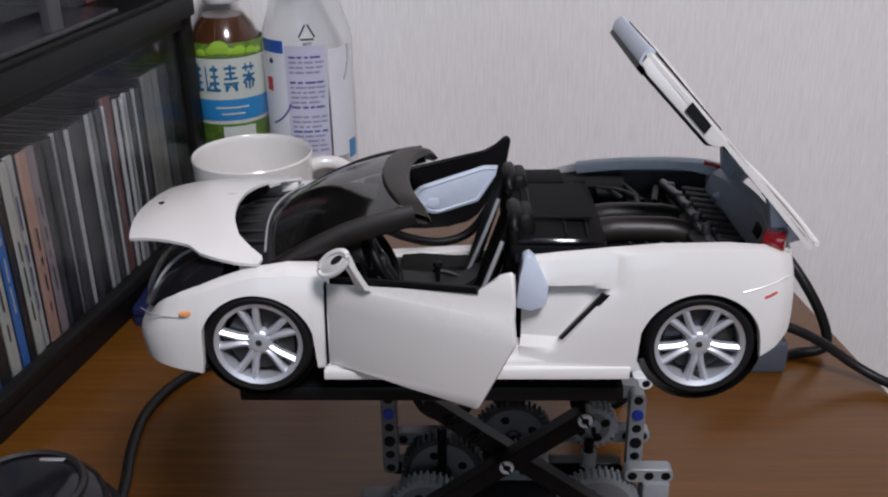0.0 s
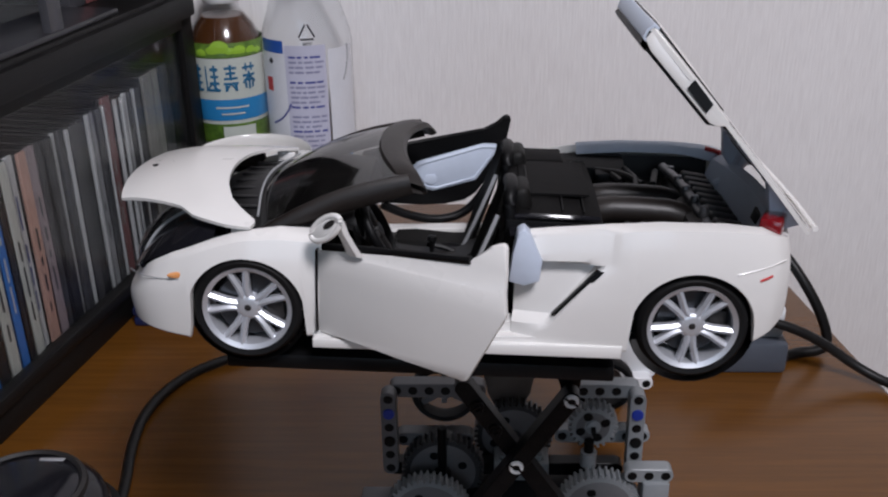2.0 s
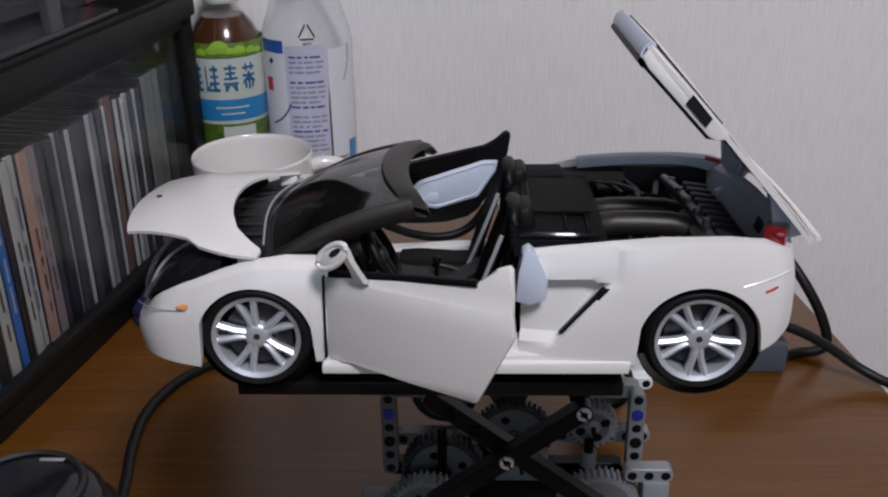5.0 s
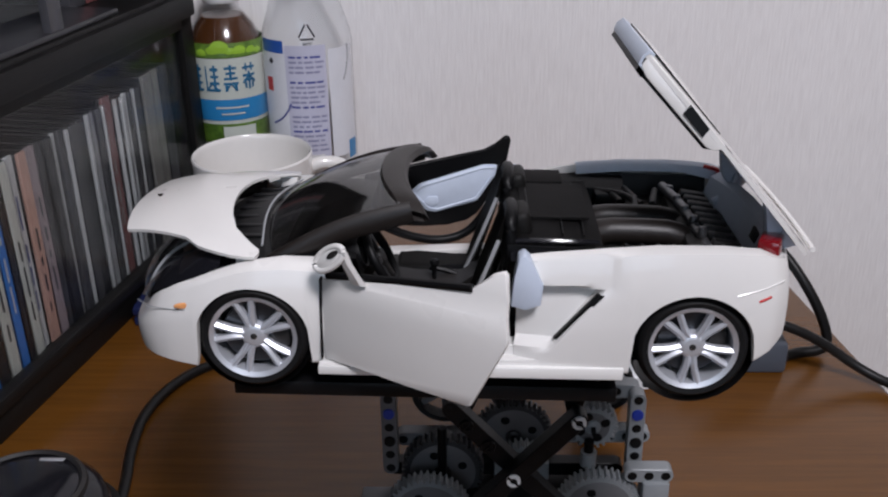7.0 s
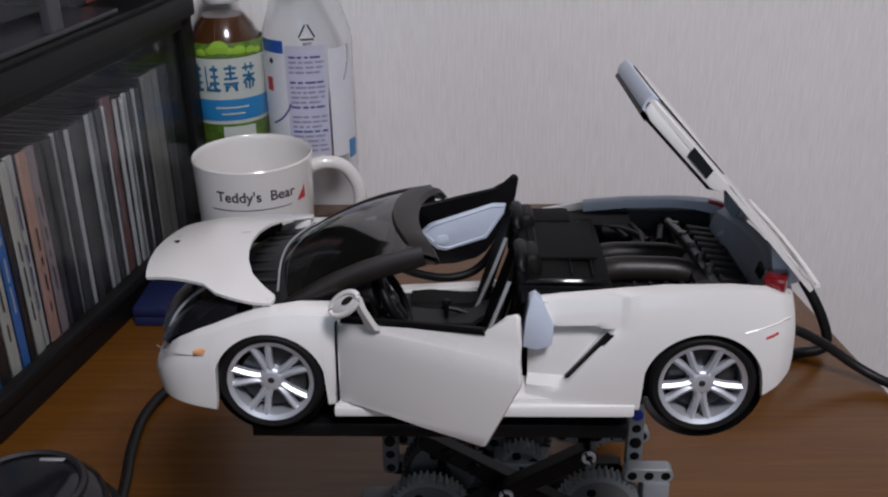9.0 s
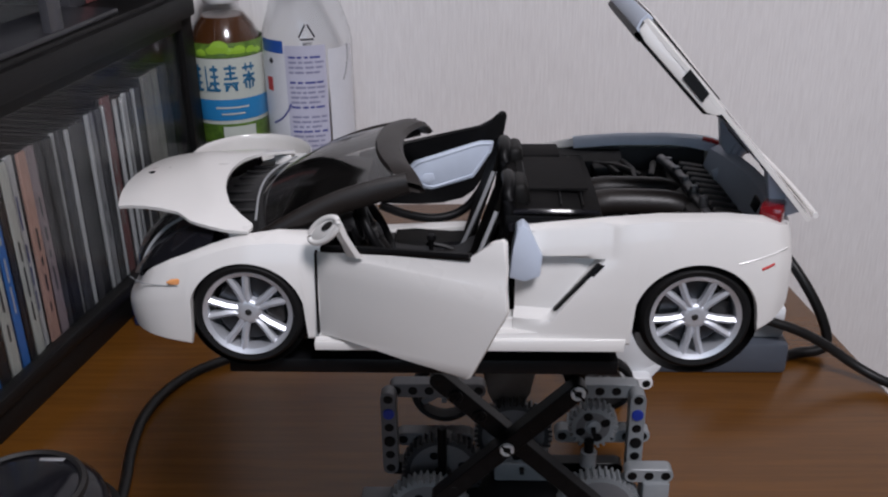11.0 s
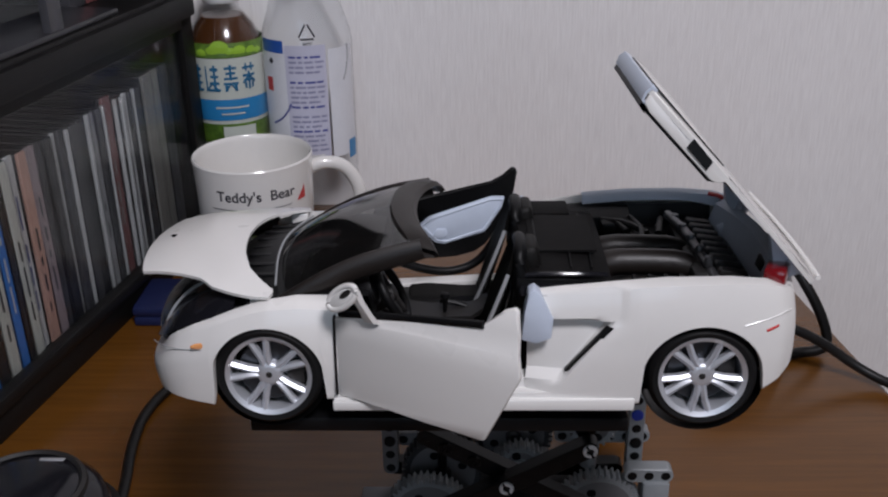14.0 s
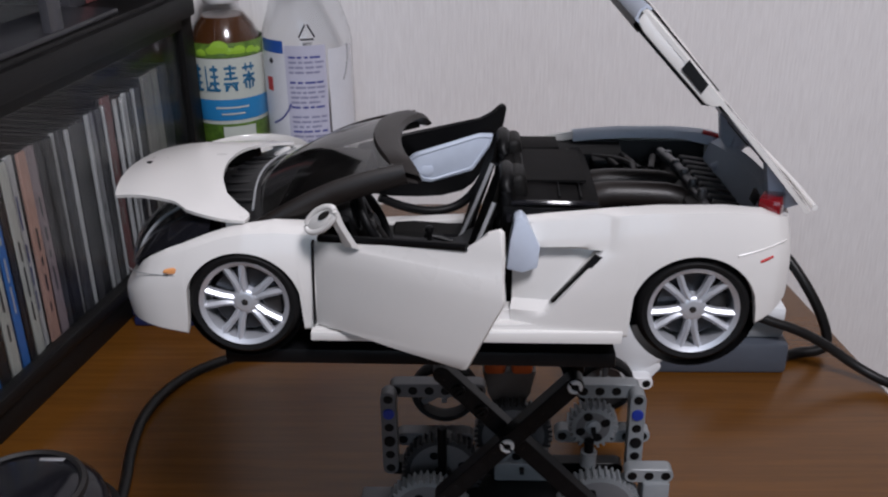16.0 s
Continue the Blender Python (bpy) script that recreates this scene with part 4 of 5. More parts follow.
def gear(parent, x, y, z, teeth, r, thick, mat, hub=True):
    g = empty("gear", Matrix.Translation((x * 0.001, y * 0.001, z * 0.001)))
    g.parent = parent
    out = []
    for k in range(teeth):
        for f, rr in ((-0.28, r - 2.0), (-0.16, r), (0.16, r), (0.28, r - 2.0)):
            a = 2 * math.pi * (k + f) / teeth
            out.append((rr * math.cos(a), rr * math.sin(a)))
    bm = prism(out, "y", -thick / 2, thick / 2, 0)
    part("toothed_ring", bm, mat, g, smooth=False)
    part("recess", lathe([(r - 4.2, 0.1), (r - 4.8, 0.35), (4.5, 0.35), (4.2, 0.1)], 32, Matrix.Translation((0, -thick / 2, 0)) @ Matrix.Rotation(math.pi / 2, 4, "X")), BRICK_DARK_SHADED, g)
    part("hub", lathe([(0.01, 1.4), (2.6, 1.4), (3.4, 0.9), (3.6, 0)], 20, Matrix.Translation((0, -thick / 2, 0)) @ Matrix.Rotation(math.pi / 2, 4, "X")), mat, g)
    for k in range(4):
        a = k * math.pi / 2 + 0.4
        if r > 10:
            part("spoke_hole", lathe([(0.01, 0.5), (2.2, 0.5), (2.5, 0.1)], 14, Matrix.Translation((r * 0.52 * math.cos(a), -thick / 2, r * 0.52 * math.sin(a))) @ Matrix.Rotation(math.pi / 2, 4, "X")), BRICK_BLACK, g)
    part("axle", box(-1.1, 1.1, -thick / 2 - 6, thick / 2 + 16, -1.1, 1.1, 0.2), BRICK_BLACK, g)
    return g


def T(x, y, z, ry=0, rz=0):
    return pose(x * 0.001, y * 0.001, z * 0.001, 0, ry, rz)


def lift_base():
    b = empty("lift_base")
    tagged(b, "grey and black brick-built gear frame of a scissor lift", "toy lift")
    for x in (-45.5, 74.5):
        # Left column, beams and foot take a darker grey as painted shade.
        beam(40, T(x, 78, 63, 90), BRICK_GREY if x > 0 else BRICK_DARK_SHADED, b, "column")
        for k, z in ((0, 55), (2, 39)):
            part("blue_pin", lathe([(0.01, 0.9), (2.7, 0.8), (3.0, 0)], 16, Matrix.Translation((x, 74.0, z + 0.0)) @ Matrix.Rotation(math.pi / 2, 4, "X")), BRICK_BLUE if k == 0 else BRICK_BLACK, b)
    beam(40, T(-42, 86, 63), BRICK_DARK_SHADED, b, "top_beam")
    beam(24, T(49, 86, 63), BRICK_GREY, b, "top_beam")
    beam(112, T(-44, 92, 12), BRICK_BLACK, b, "base_beam")
    beam(40, T(40, 90, 34), BRICK_GREY, b, "cross_beam")
    beam(32, T(-40, 92, 30), BRICK_DARK_SHADED, b, "cross_beam")
    for x0, x1, zt in ((-60, -44, 12), (77, 90, 25)):
        part("foot_block", box(x0, x1, 60, 74, 0, zt, 1.2), BRICK_DARK_SHADED if x0 < 0 else BRICK_GREY, b)
        part("blue_pin", lathe([(0.01, 1.0), (2.8, 0.9), (3.1, 0)], 16, Matrix.Translation((x0 + 5 if x0 < 0 else x1 - 5, 60.0, 7)) @ Matrix.Rotation(math.pi / 2, 4, "X")), BRICK_BLUE, b)
    beam(16, T(72, 66, 28), BRICK_GREY, b, "short_beam")
    part("floor_plate", box(-42, 70, 8, 104, 0, 6, 0.6), BRICK_BLACK, b)
    gear(b, -27, 66, 4, 40, 21, 7.5, BRICK_GREY)
    gear(b, 57, 66, 8, 40, 20.5, 7.5, BRICK_GREY)
    # This rear gear is coloured dark for the shade on it.
    gear(b, -20, 84, 16, 40, 20.8, 7.5, GEAR_SHADED)
    gear(b, 54, 82, 45, 24, 12.4, 7.5, BRICK_GREY)
    gear(b, 20, 92, 14, 24, 12.4, 7.5, BRICK_GREY)
    for x, y, z, r in ((-19, 100, 52, 17), (62, 104, 54, 15)):
        w = empty("pulley", Matrix.Translation((x * 0.001, y * 0.001, z * 0.001)))
        w.parent = b
        part("tyre", lathe([(r - 3.4, -4), (r - 1, -4.4), (r, -2.5), (r, 2.5), (r - 1, 4.4), (r - 3.4, 4), (r - 3.6, 0), (r - 3.4, -4)], 40, Matrix.Rotation(math.pi / 2, 4, "X") @ Matrix.Rotation(0, 4, "Z")), RUBBER, w)
        part("hub", lathe([(0.01, 2), (3.8, 2), (4, 1), (4, -2)], 20, Matrix.Rotation(math.pi / 2, 4, "X")), BRICK_DARK_SHADED, w)
        for k in range(3):
            part("spoke", moved(box(3, r - 2.5, -1.4, 1.4, -1.3, 1.3, 0.3), Matrix.Rotation(k * 2.094 + 0.5, 4, "Y")), BRICK_DARK_SHADED, w)
        part("axle", box(-1.2, 1.2, -10, 10, -1.2, 1.2, 0.2), BRICK_DARK_SHADED, w)
    for x0 in (1, 15):
        part("motor", box(x0, x0 + 11, 108, 134, 56, 72, 2.0), BRICK_ORANGE, b, "orange motor end")
    part("motor_body", prism([(0, 57), (28, 57), (25, 44), (20, 32), (8, 32), (3, 44)], "y", 110, 142, 1.5), MOTORGREY, b, "brownish grey motor housing")
    # Same shade colour here, since the car's shadow misses this gear.
    gear(b, 16.1, 104, 23.2, 40, 20.5, 6, GEAR_SHADED)
    part("motor_post", box(12, 16, 118, 130, 4, 34, 1), BRICK_BLACK, b)
    part("worm_axle", tube([(-20, 76, 10), (-20, 76, 46)], 2.2, 10), BRICK_BLACK, b)
    part("worm_axle", tube([(52, 74, 10), (52, 74, 40)], 2.4, 10), BRICK_BLACK, b)
    part("gear_box", box(6, 34, 86, 106, 6, 17, 1.2), BRICK_GREY, b)
    part("bush", lathe([(2, -4), (4, -4), (4, 4), (2, 4)], 16, Matrix.Translation((52, 74, 30))), BRICK_GREY, b)
    return b


def scissor_arm(name, y, lo, hi, label):
    """A scissor arm of two beams; its own space has the pin at 0 and the arm along x."""
    a = empty(name)
    tagged(a, label, "lift arm", group="scissor arms of the lift")
    beam(hi - lo, T(lo, y, 0), BRICK_BLACK, a, "arm_beam", hole_mat=BLACK)
    part("end_axle", box(hi - 1.5, hi + 1.5, y - 4, y + 12.5, -1.5, 1.5, 0.3), BRICK_BLACK, a)
    return a


PIN_X, PIN_Z = 44.8, -55.0


def platform():
    """The black board that carries the car, with its brackets, in the car's space."""
    p = empty("platform", pose(0, 0, 0.1338))
    tagged(p, "black board of the lift carrying the model car", "platform")
    part("board", box(-80, 49, -44, 62, -6.0, -0.6, 0.8), BLACK, p)
    part("bracket", prism([(12, -5), (48, -5), (49, -40), (PIN_X + 4, PIN_Z + 3), (PIN_X + 2, PIN_Z - 4), (PIN_X - 3, PIN_Z - 4), (PIN_X - 5, PIN_Z + 4), (34, -34), (16, -22)], "y", 32.8, 40, 0.8), BRICK_BLACK, p)
    part("bracket", prism([(-46, -5), (12, -5), (10, -16), (0, -24), (-38, -24), (-44, -14)], "y", 41, 48, 0.8), BRICK_BLACK, p)
    part("motor_mount", box(-20, 40, 34, 58, -22, -5, 1.2), BRICK_BLACK, p)
    part("rail", box(-40, 42, 56, 64, -14, -5, 0.8), BRICK_BLACK, p)
    return p


lift_base_thing = lift_base()
arm_up = scissor_arm("scissor_arm", 20, -40, 40, "black brick arm of the scissor lift rising to the tail")
arm_down = scissor_arm("scissor_arm", 28.2, -56, 40, "black brick arm of the scissor lift rising to the nose")
for _x in (0.0, 40.0):
    pin_ring(_x, 16.0, 0, arm_up, BRICK_WHITE)
for _x in (16.0, 30.0):
    pin_ring(_x, 24.2, 0, arm_down, BRICK_BLACK)
board = platform()


# ---- the shelf with its discs ----
SHELF_POSE = pose(-0.244, 0.256, 0, 0, 0, -10.43)


PANE = clear_plastic("thin_window_glass", (0.92, 0.93, 0.93), 0.08, 0.22)


def shelf_unit():
    s = empty("shelf_unit", SHELF_POSE)
    tagged(s, "black wooden open shelf unit filled with disc cases", "shelf")
    part("base_board", box(-175, 0, -560, 156, 0, 20, 1.2), SHELF, s)
    part("front_lip", box(-6, 3, -560, 156, 18, 27, 1.6), SHELF, s)
    part("middle_board", box(-175, 0, -560, 156, 172, 200, 1.6), SHELF, s)
    part("front_trim", box(-3, 5, -560, 156, 180, 197, 2.4), SHELF, s)
    part("side_panel", box(-175, 0, 140, 158, 20, 520, 1.2), SHELF, s)
    part("side_panel", box(-175, 0, -578, -560, 0, 520, 1.2), SHELF, s)
    part("back_panel", box(-182, -174, -578, 158, 0, 520, 0.5), SHELF, s)
    part("glass_pane", box(-4.5, -2.5, -300, 138, 27.5, 171.5, 0.2), PANE, s, "clear sliding glass pane")
    part("top_board", box(-182, 2, -580, 160, 520, 545, 1.5), SHELF, s)
    return s


def spine(name, colour):
    return material(name, colour, 0.35, vary=0.12, scale=60, coat=0.3)


SPINES = {
    "black": spine("black_spine_paper", (0.025, 0.025, 0.029)), "dark": spine("charcoal_spine_paper", (0.076, 0.076, 0.085)),
    "grey": spine("grey_spine_paper", (0.374, 0.374, 0.391)), "light": spine("light_grey_spine_paper", (0.714, 0.714, 0.714)),
    "white": spine("white_spine_paper", (0.750, 0.750, 0.750)), "cream": spine("cream_spine_paper", (0.750, 0.750, 0.680)),
    "salmon": spine("salmon_spine_paper", (0.714, 0.425, 0.340)), "mauve": spine("mauve_spine_paper", (0.425, 0.340, 0.357)),
    "maroon": spine("maroon_spine_paper", (0.255, 0.093, 0.093)), "beige": spine("beige_spine_paper", (0.30, 0.285, 0.26)),
    "blue": spine("blue_spine_paper", (0.051, 0.238, 0.714)), "navy": spine("navy_spine_paper", (0.051, 0.068, 0.204)),
}
CASE = clear_plastic("clear_disc_case", (0.94, 0.94, 0.945), 0.06)
WORDS = {"black": "dark", "dark": "black", "grey": "black", "light": "navy", "white": "navy", "cream": "black", "salmon": "black", "mauve": "dark", "maroon": "beige", "beige": "black", "blue": "white", "navy": "white"}
LOOK = {"black": "black", "dark": "charcoal", "grey": "grey", "light": "light grey", "white": "white", "cream": "cream", "salmon": "salmon", "mauve": "mauve", "maroon": "maroon", "beige": "beige", "blue": "blue", "navy": "navy"}


def disc_case(y, w, colour, rnd):
    """One disc case on the shelf: clear box, printed spine, and bars where its title stands."""
    h, back = 124.5 + rnd.uniform(-1.5, 1.0), -9 - rnd.uniform(0, 3)
    if w > 10.5:
        h += 6
    c = empty("disc_case", SHELF_POSE @ Matrix.Translation((0, y * 0.001, 0.0202)) @ Matrix.Rotation(radians(rnd.uniform(-0.6, 0.6)), 4, "X"))
    tagged(c, f"upright disc case with a {LOOK[colour]} spine on the shelf", "disc case", group="disc cases on the shelf")
    sp = part("spine", box(back - 3.0, back - 0.9, 0.7, w - 0.7, 0.8, h - 0.8, 0.3, 1), SPINES[colour], c)
    part("tray", box(back - 141, back - 3.2, 0.7, w - 0.7, 0.8, h - 1.2, 0.3, 1), SPINES["black"], c)
    part("case", box(back - 142, back, 0.15, w - 0.15, 0, h, 0.5, 1), CASE, c)
    if w > 6 and colour != "beige":
        z = h * rnd.uniform(0.12, 0.3)
        for k in range(rnd.randint(2, 5)):
            ln = rnd.uniform(5, 22)
            if z + ln > h - 10:
                break
            part("title_bar", box(back - 0.95, back - 0.75, w * 0.42, w * 0.58, z, z + ln, 0), SPINES[WORDS[colour]], sp, smooth=False)
            z += ln + rnd.uniform(2, 9)
    return c


def discs():
    rnd = random.Random(5)
    row = [(-185, 10.2, "dark"), (-174.6, 10.2, "grey"), (-164.2, 10.2, "black"), (-153.8, 10.2, "navy"), (-143.4, 10.2, "cream"), (-133, 10.2, "black"), (-122.6, 10.2, "blue"),
           (-112.2, 10.2, "black"), (-101.8, 10.2, "cream"), (-91.4, 8.2, "blue"), (-83.0, 6.4, "black"), (-76.4, 9.0, "cream"), (-67.2, 8.0, "light"), (-59.0, 9.4, "salmon"), (-49.4, 9.6, "mauve"),
           (-39.6, 7.4, "dark"), (-32, 9.6, "black"), (-22.2, 4.6, "white"), (-17.4, 7, "dark"), (-10.2, 5.2, "light"), (-4.8, 10, "dark"), (5.4, 9.6, "black"),
           (15.2, 4.4, "white"), (19.8, 8, "grey"), (28, 7.2, "dark"), (35.4, 3.4, "white"), (39, 11.4, "maroon"), (50.6, 4, "white"), (54.8, 4.6, "grey"),
           (59.6, 4, "white"), (63.8, 5, "light"), (69, 8.6, "dark"), (77.8, 3.6, "white"), (81.6, 9, "dark"), (90.8, 13.4, "beige"), (104.4, 13.4, "beige"), (118, 14, "dark")]
    for y, w, colour in row:
        disc_case(y, w, colour, rnd)


def shelf_upper():
    """A dim row of things on the shelf's upper board."""
    g = empty("glass_case", SHELF_POSE @ Matrix.Translation((0, 0, 0.2002)))
    tagged(g, "small clear case with grey uprights on the shelf", "display case")
    part("upright", box(-9, -3, -15, -1, 0, 190, 0.8), SPINES["dark"], g, "grey upright strip")
    part("dish", lathe([(0.01, 1.5), (20, 1.8), (27, 4.5), (28.5, 5.5), (27.5, 6), (20, 3.4), (0.01, 3.2)], 40, Matrix.Translation((-40, -78, 4))), SPINES["light"], g, "pale shallow dish")
    part("base", box(-120, -2, -120, 60, 0, 4, 1), SPINES["black"], g)
    part("pane", box(-34, -33, -118, 46, 9, 180, 0.2), GLASS, g)
    part("ornament", lathe([(0.01, 0), (9, 0), (9.5, 3), (4, 6), (3, 16), (5, 22), (4.6, 30), (0.01, 32)], 24, Matrix.Translation((-16, -50, 2)) @ Matrix.Diagonal((0.35, 0.35, 0.42, 1))), SILVER, g, "silver ornament")
    b = empty("stacked_books", SHELF_POSE @ Matrix.Translation((0, 0, 0.2002)))
    tagged(b, "dark books standing on the shelf's upper board", "books")
    for y0, w, c in ((66, 20, "dark"), (87, 16, "maroon"), (104, 22, "black")):
        part("book", box(-150, -40, y0, y0 + w, 0, 190, 1.2), SPINES[c], b)


shelf_unit()
discs()
shelf_upper()


# ---- writing ----
def words(text, size, mat, parent, place, name="lettering", bend=0.0):
    """Raised lettering from the built-in font; bend wraps it round an upright cylinder of that radius (millimetres)."""
    cu = bpy.data.curves.new("text", "FONT")
    cu.body, cu.size, cu.align_x, cu.align_y, cu.extrude, cu.offset = text, size, "CENTER", "CENTER", 0.05, size * 0.017
    tmp = new("tmp_text", cu)
    bpy.context.view_layer.update()
    me = bpy.data.meshes.new_from_object(tmp)
    bpy.data.objects.remove(tmp)
    bm = bmesh.new()
    bm.from_mesh(me)
    bpy.data.meshes.remove(me)
    if bend:
        bmesh.ops.subdivide_edges(bm, edges=[e for e in bm.edges if abs(e.verts[0].co.x - e.verts[1].co.x) > size * 0.25], cuts=2)
        for v in bm.verts:
            a, r = v.co.x / bend, bend + v.co.z
            v.co = Vector((r * math.sin(a), -r * math.cos(a), v.co.y))
    else:
        for v in bm.verts:
            v.co = Vector((v.co.x, -v.co.z, v.co.y))
    bm.transform(place)
    return part(name, bm, mat, parent, smooth=False)


def wrap(x0, x1, z0, z1, r, place, n=10, t=0.25):
    """A thin printed patch on an upright cylinder: arc lengths x0 to x1, heights z0 to z1."""
    return moved(grid([[((r + t) * math.sin((x0 + (x1 - x0) * k / n) / r), -(r + t) * math.cos((x0 + (x1 - x0) * k / n) / r), z) for z in (z0, z1)] for k in range(n + 1)]), place)


# ---- things at the back of the desk ----
def mug():
    m = empty("mug", T(-166, 352, 0, 0, 13.5))
    tagged(m, "white ceramic mug with dark lettering standing on the desk", "mug")
    prof = [(0.01, 3), (36, 3), (38, 6), (41.2, 88), (41.6, 91), (42.6, 92.2), (43.4, 91), (43.0, 86), (40.6, 6), (39, 1.5), (36, 0), (0.01, 0.4)]
    part("cup", lathe(prof, 72), CERAMIC, m)
    part("handle", tube([(40, 2, 76), (50, 2, 80), (66, 2, 77), (76, 2, 62), (78, 2, 46), (72, 2, 28), (58, 2, 17), (38, 2, 17)], 5.0, 14, 2), CERAMIC, m)
    words("Teddy's  Bear", 10.5, INK, m, Matrix.Translation((0, 0, 73)), bend=42.7)
    part("red_print", grid([[(42.9 * math.sin(x / 42.9), -42.9 * math.cos(x / 42.9), z) for x, z in ((31 + 9 * f, 64.5), (31 + 9 * f, 64.6 + 10 * f))] for f in (0, 0.25, 0.5, 0.75, 1.0)]), INKRED, m, "red printed shape")
    part("print_line", wrap(-34, 26, 63.4, 63.9, 42.5, Matrix.Identity(4), 24), INK, m)


def label_mat(name, base, vary=0.04, rough=0.4, second=None):
    return material(name, base, rough, vary=vary, scale=50, coat=0.3, second=second)


CREAM_L, BLUE_L = label_mat("cream_label", (0.50, 0.53, 0.48)), label_mat("blue_label", (0.02, 0.20, 0.45))
GREEN_L = label_mat("leaf_green_label", (0.14, 0.26, 0.03), second=(0.025, 0.06, 0.012))
TEAL_L = label_mat("teal_blue_print", (0.015, 0.12, 0.24))
LIME_L, WHITE_L = label_mat("lime_label", (0.28, 0.48, 0.04)), label_mat("white_label", (0.70, 0.71, 0.75))
VIOLET_L, CAPW = label_mat("blue_violet_print", (0.08, 0.09, 0.30)), label_mat("white_cap_plastic", (0.75, 0.75, 0.74))


def tea_bottle():
    b = empty("tea_bottle", T(-200, 442, 0, 0, 14))
    tagged(b, "plastic tea bottle with a green, cream and blue label", "bottle")
    body = [(0.01, 4), (22, 1), (27.5, 3), (29, 10), (28.6, 40), (26.4, 60), (26.6, 80), (29.4, 100), (30.2, 130), (30.0, 146), (28.0, 156), (23, 167), (17.5, 174), (13.6, 178), (13.0, 188)]
    part("body", lathe(body, 48), PET, b)
    part("tea", lathe([(0.01, 5)] + [(r - 1.2, z) for r, z in body[1:13]] + [(0.01, 174)], 40), label_mat("brown_tea", (0.07, 0.026, 0.009), vary=0.1, rough=0.2), b, "brown tea")
    part("cap", lathe([(13.8, 184), (15.2, 186), (15.4, 200), (14.4, 203), (0.01, 203)], 40), CAPW, b, "white screw cap")
    lab = part("label", lathe([(28.9, 58), (27.2, 66), (27.6, 80), (30.0, 104), (30.7, 130), (30.7, 146)], 56), CREAM_L, b, "cream label sleeve")
    part("green_band", lathe([(30.9, 146.5), (30.6, 151), (28.9, 157)], 48), GREEN_L, lab)
    for x0, z0, r0 in ((-5, 154.5, 7.2), (-11, 152, 4.6), (10, 151.5, 5.2), (3, 151, 4.0), (-20, 150, 4.4), (20, 150.5, 4.4), (27, 149, 4)):
        part("leaf_print", moved(lathe([(0.01, 0.6), (1, 0)], 20), Matrix.Rotation(x0 / 30.5, 4, "Z") @ Matrix.Translation((0, -30.5, z0)) @ Matrix.Rotation(math.pi / 2, 4, "X") @ Matrix.Diagonal((r0, r0 * 0.72, 1, 1))), LIME_L, lab)
    part("blue_band", lathe([(29.8, 97), (30.4, 104), (30.9, 114)], 48), BLUE_L, lab)
    part("green_foot", lathe([(28.2, 78), (28.6, 84), (29.2, 90), (29.6, 94)], 48), GREEN_L, lab)
    part("foot_patch", wrap(-8, 18, 80, 92, 29.6, Matrix.Identity(4)), CREAM_L, lab)
    # the brand's characters, drawn as plain strokes
    marks = [[(-5, -4, 0, 18), (-1, 5, 15, 17), (-1, 5, 10, 11.5), (-2, 5.5, 5, 6.5), (1.5, 3, 1, 19), (-3, 6, 0, 1.4)],
             [(-4.5, 4.5, 16, 17.4), (-3.5, 3.5, 12.2, 13.6), (-5, 5, 8.4, 9.8), (-0.7, 0.8, 8, 19), (-5.5, 5.5, 4.6, 6), (-4.5, -2.6, 0, 4.6), (2.6, 4.5, 0, 4.6)],
             [(-5, 5, 15.4, 16.8), (-2.8, -1.6, 13.6, 19), (1.8, 3, 13.6, 19), (-5, -1, 9.5, 11), (1, 5, 9.5, 11), (-4.5, 4.5, 6, 7.4), (-0.7, 0.8, 0, 13), (-3.6, -2.2, 1, 5), (2.2, 3.6, 1, 5)]]
    for k, x0 in enumerate((-27, -13, 1.5, 16)):
        for xa, xb, za, zb in marks[(k + 2) % 3 if k else 0]:
            part("stroke", wrap(x0 + xa - 0.15, x0 + xb + 0.15, 121 + za * 1.05 - 0.2, 121 + zb * 1.05 + 0.2, 30.85, Matrix.Identity(4), 4), TEAL_L, lab)
    for x0, x1, z0, z1 in ((-13, -18, 128, 121), (-13, -8, 128, 121), (1.5, -3, 127, 121), (1.5, 6, 127, 121), (16, 11, 133, 126), (16, 21, 133, 126)):
        pts = [((31.0) * math.sin(x / 31.0), -31.0 * math.cos(x / 31.0), z) for x, z in ((x0 + (x1 - x0) * f, z0 + (z1 - z0) * f ** 0.8) for f in (0, 0.35, 0.7, 1.0))]
        part("stroke", tube(pts, 0.75, 6), TEAL_L, lab)
    for x0, x1, z in ((-12, 14, 107), (-8, 10, 102)):
        part("print_bar", wrap(x0, x1, z, z + 1.2, 30.8, Matrix.Identity(4), 6), CREAM_L, lab)


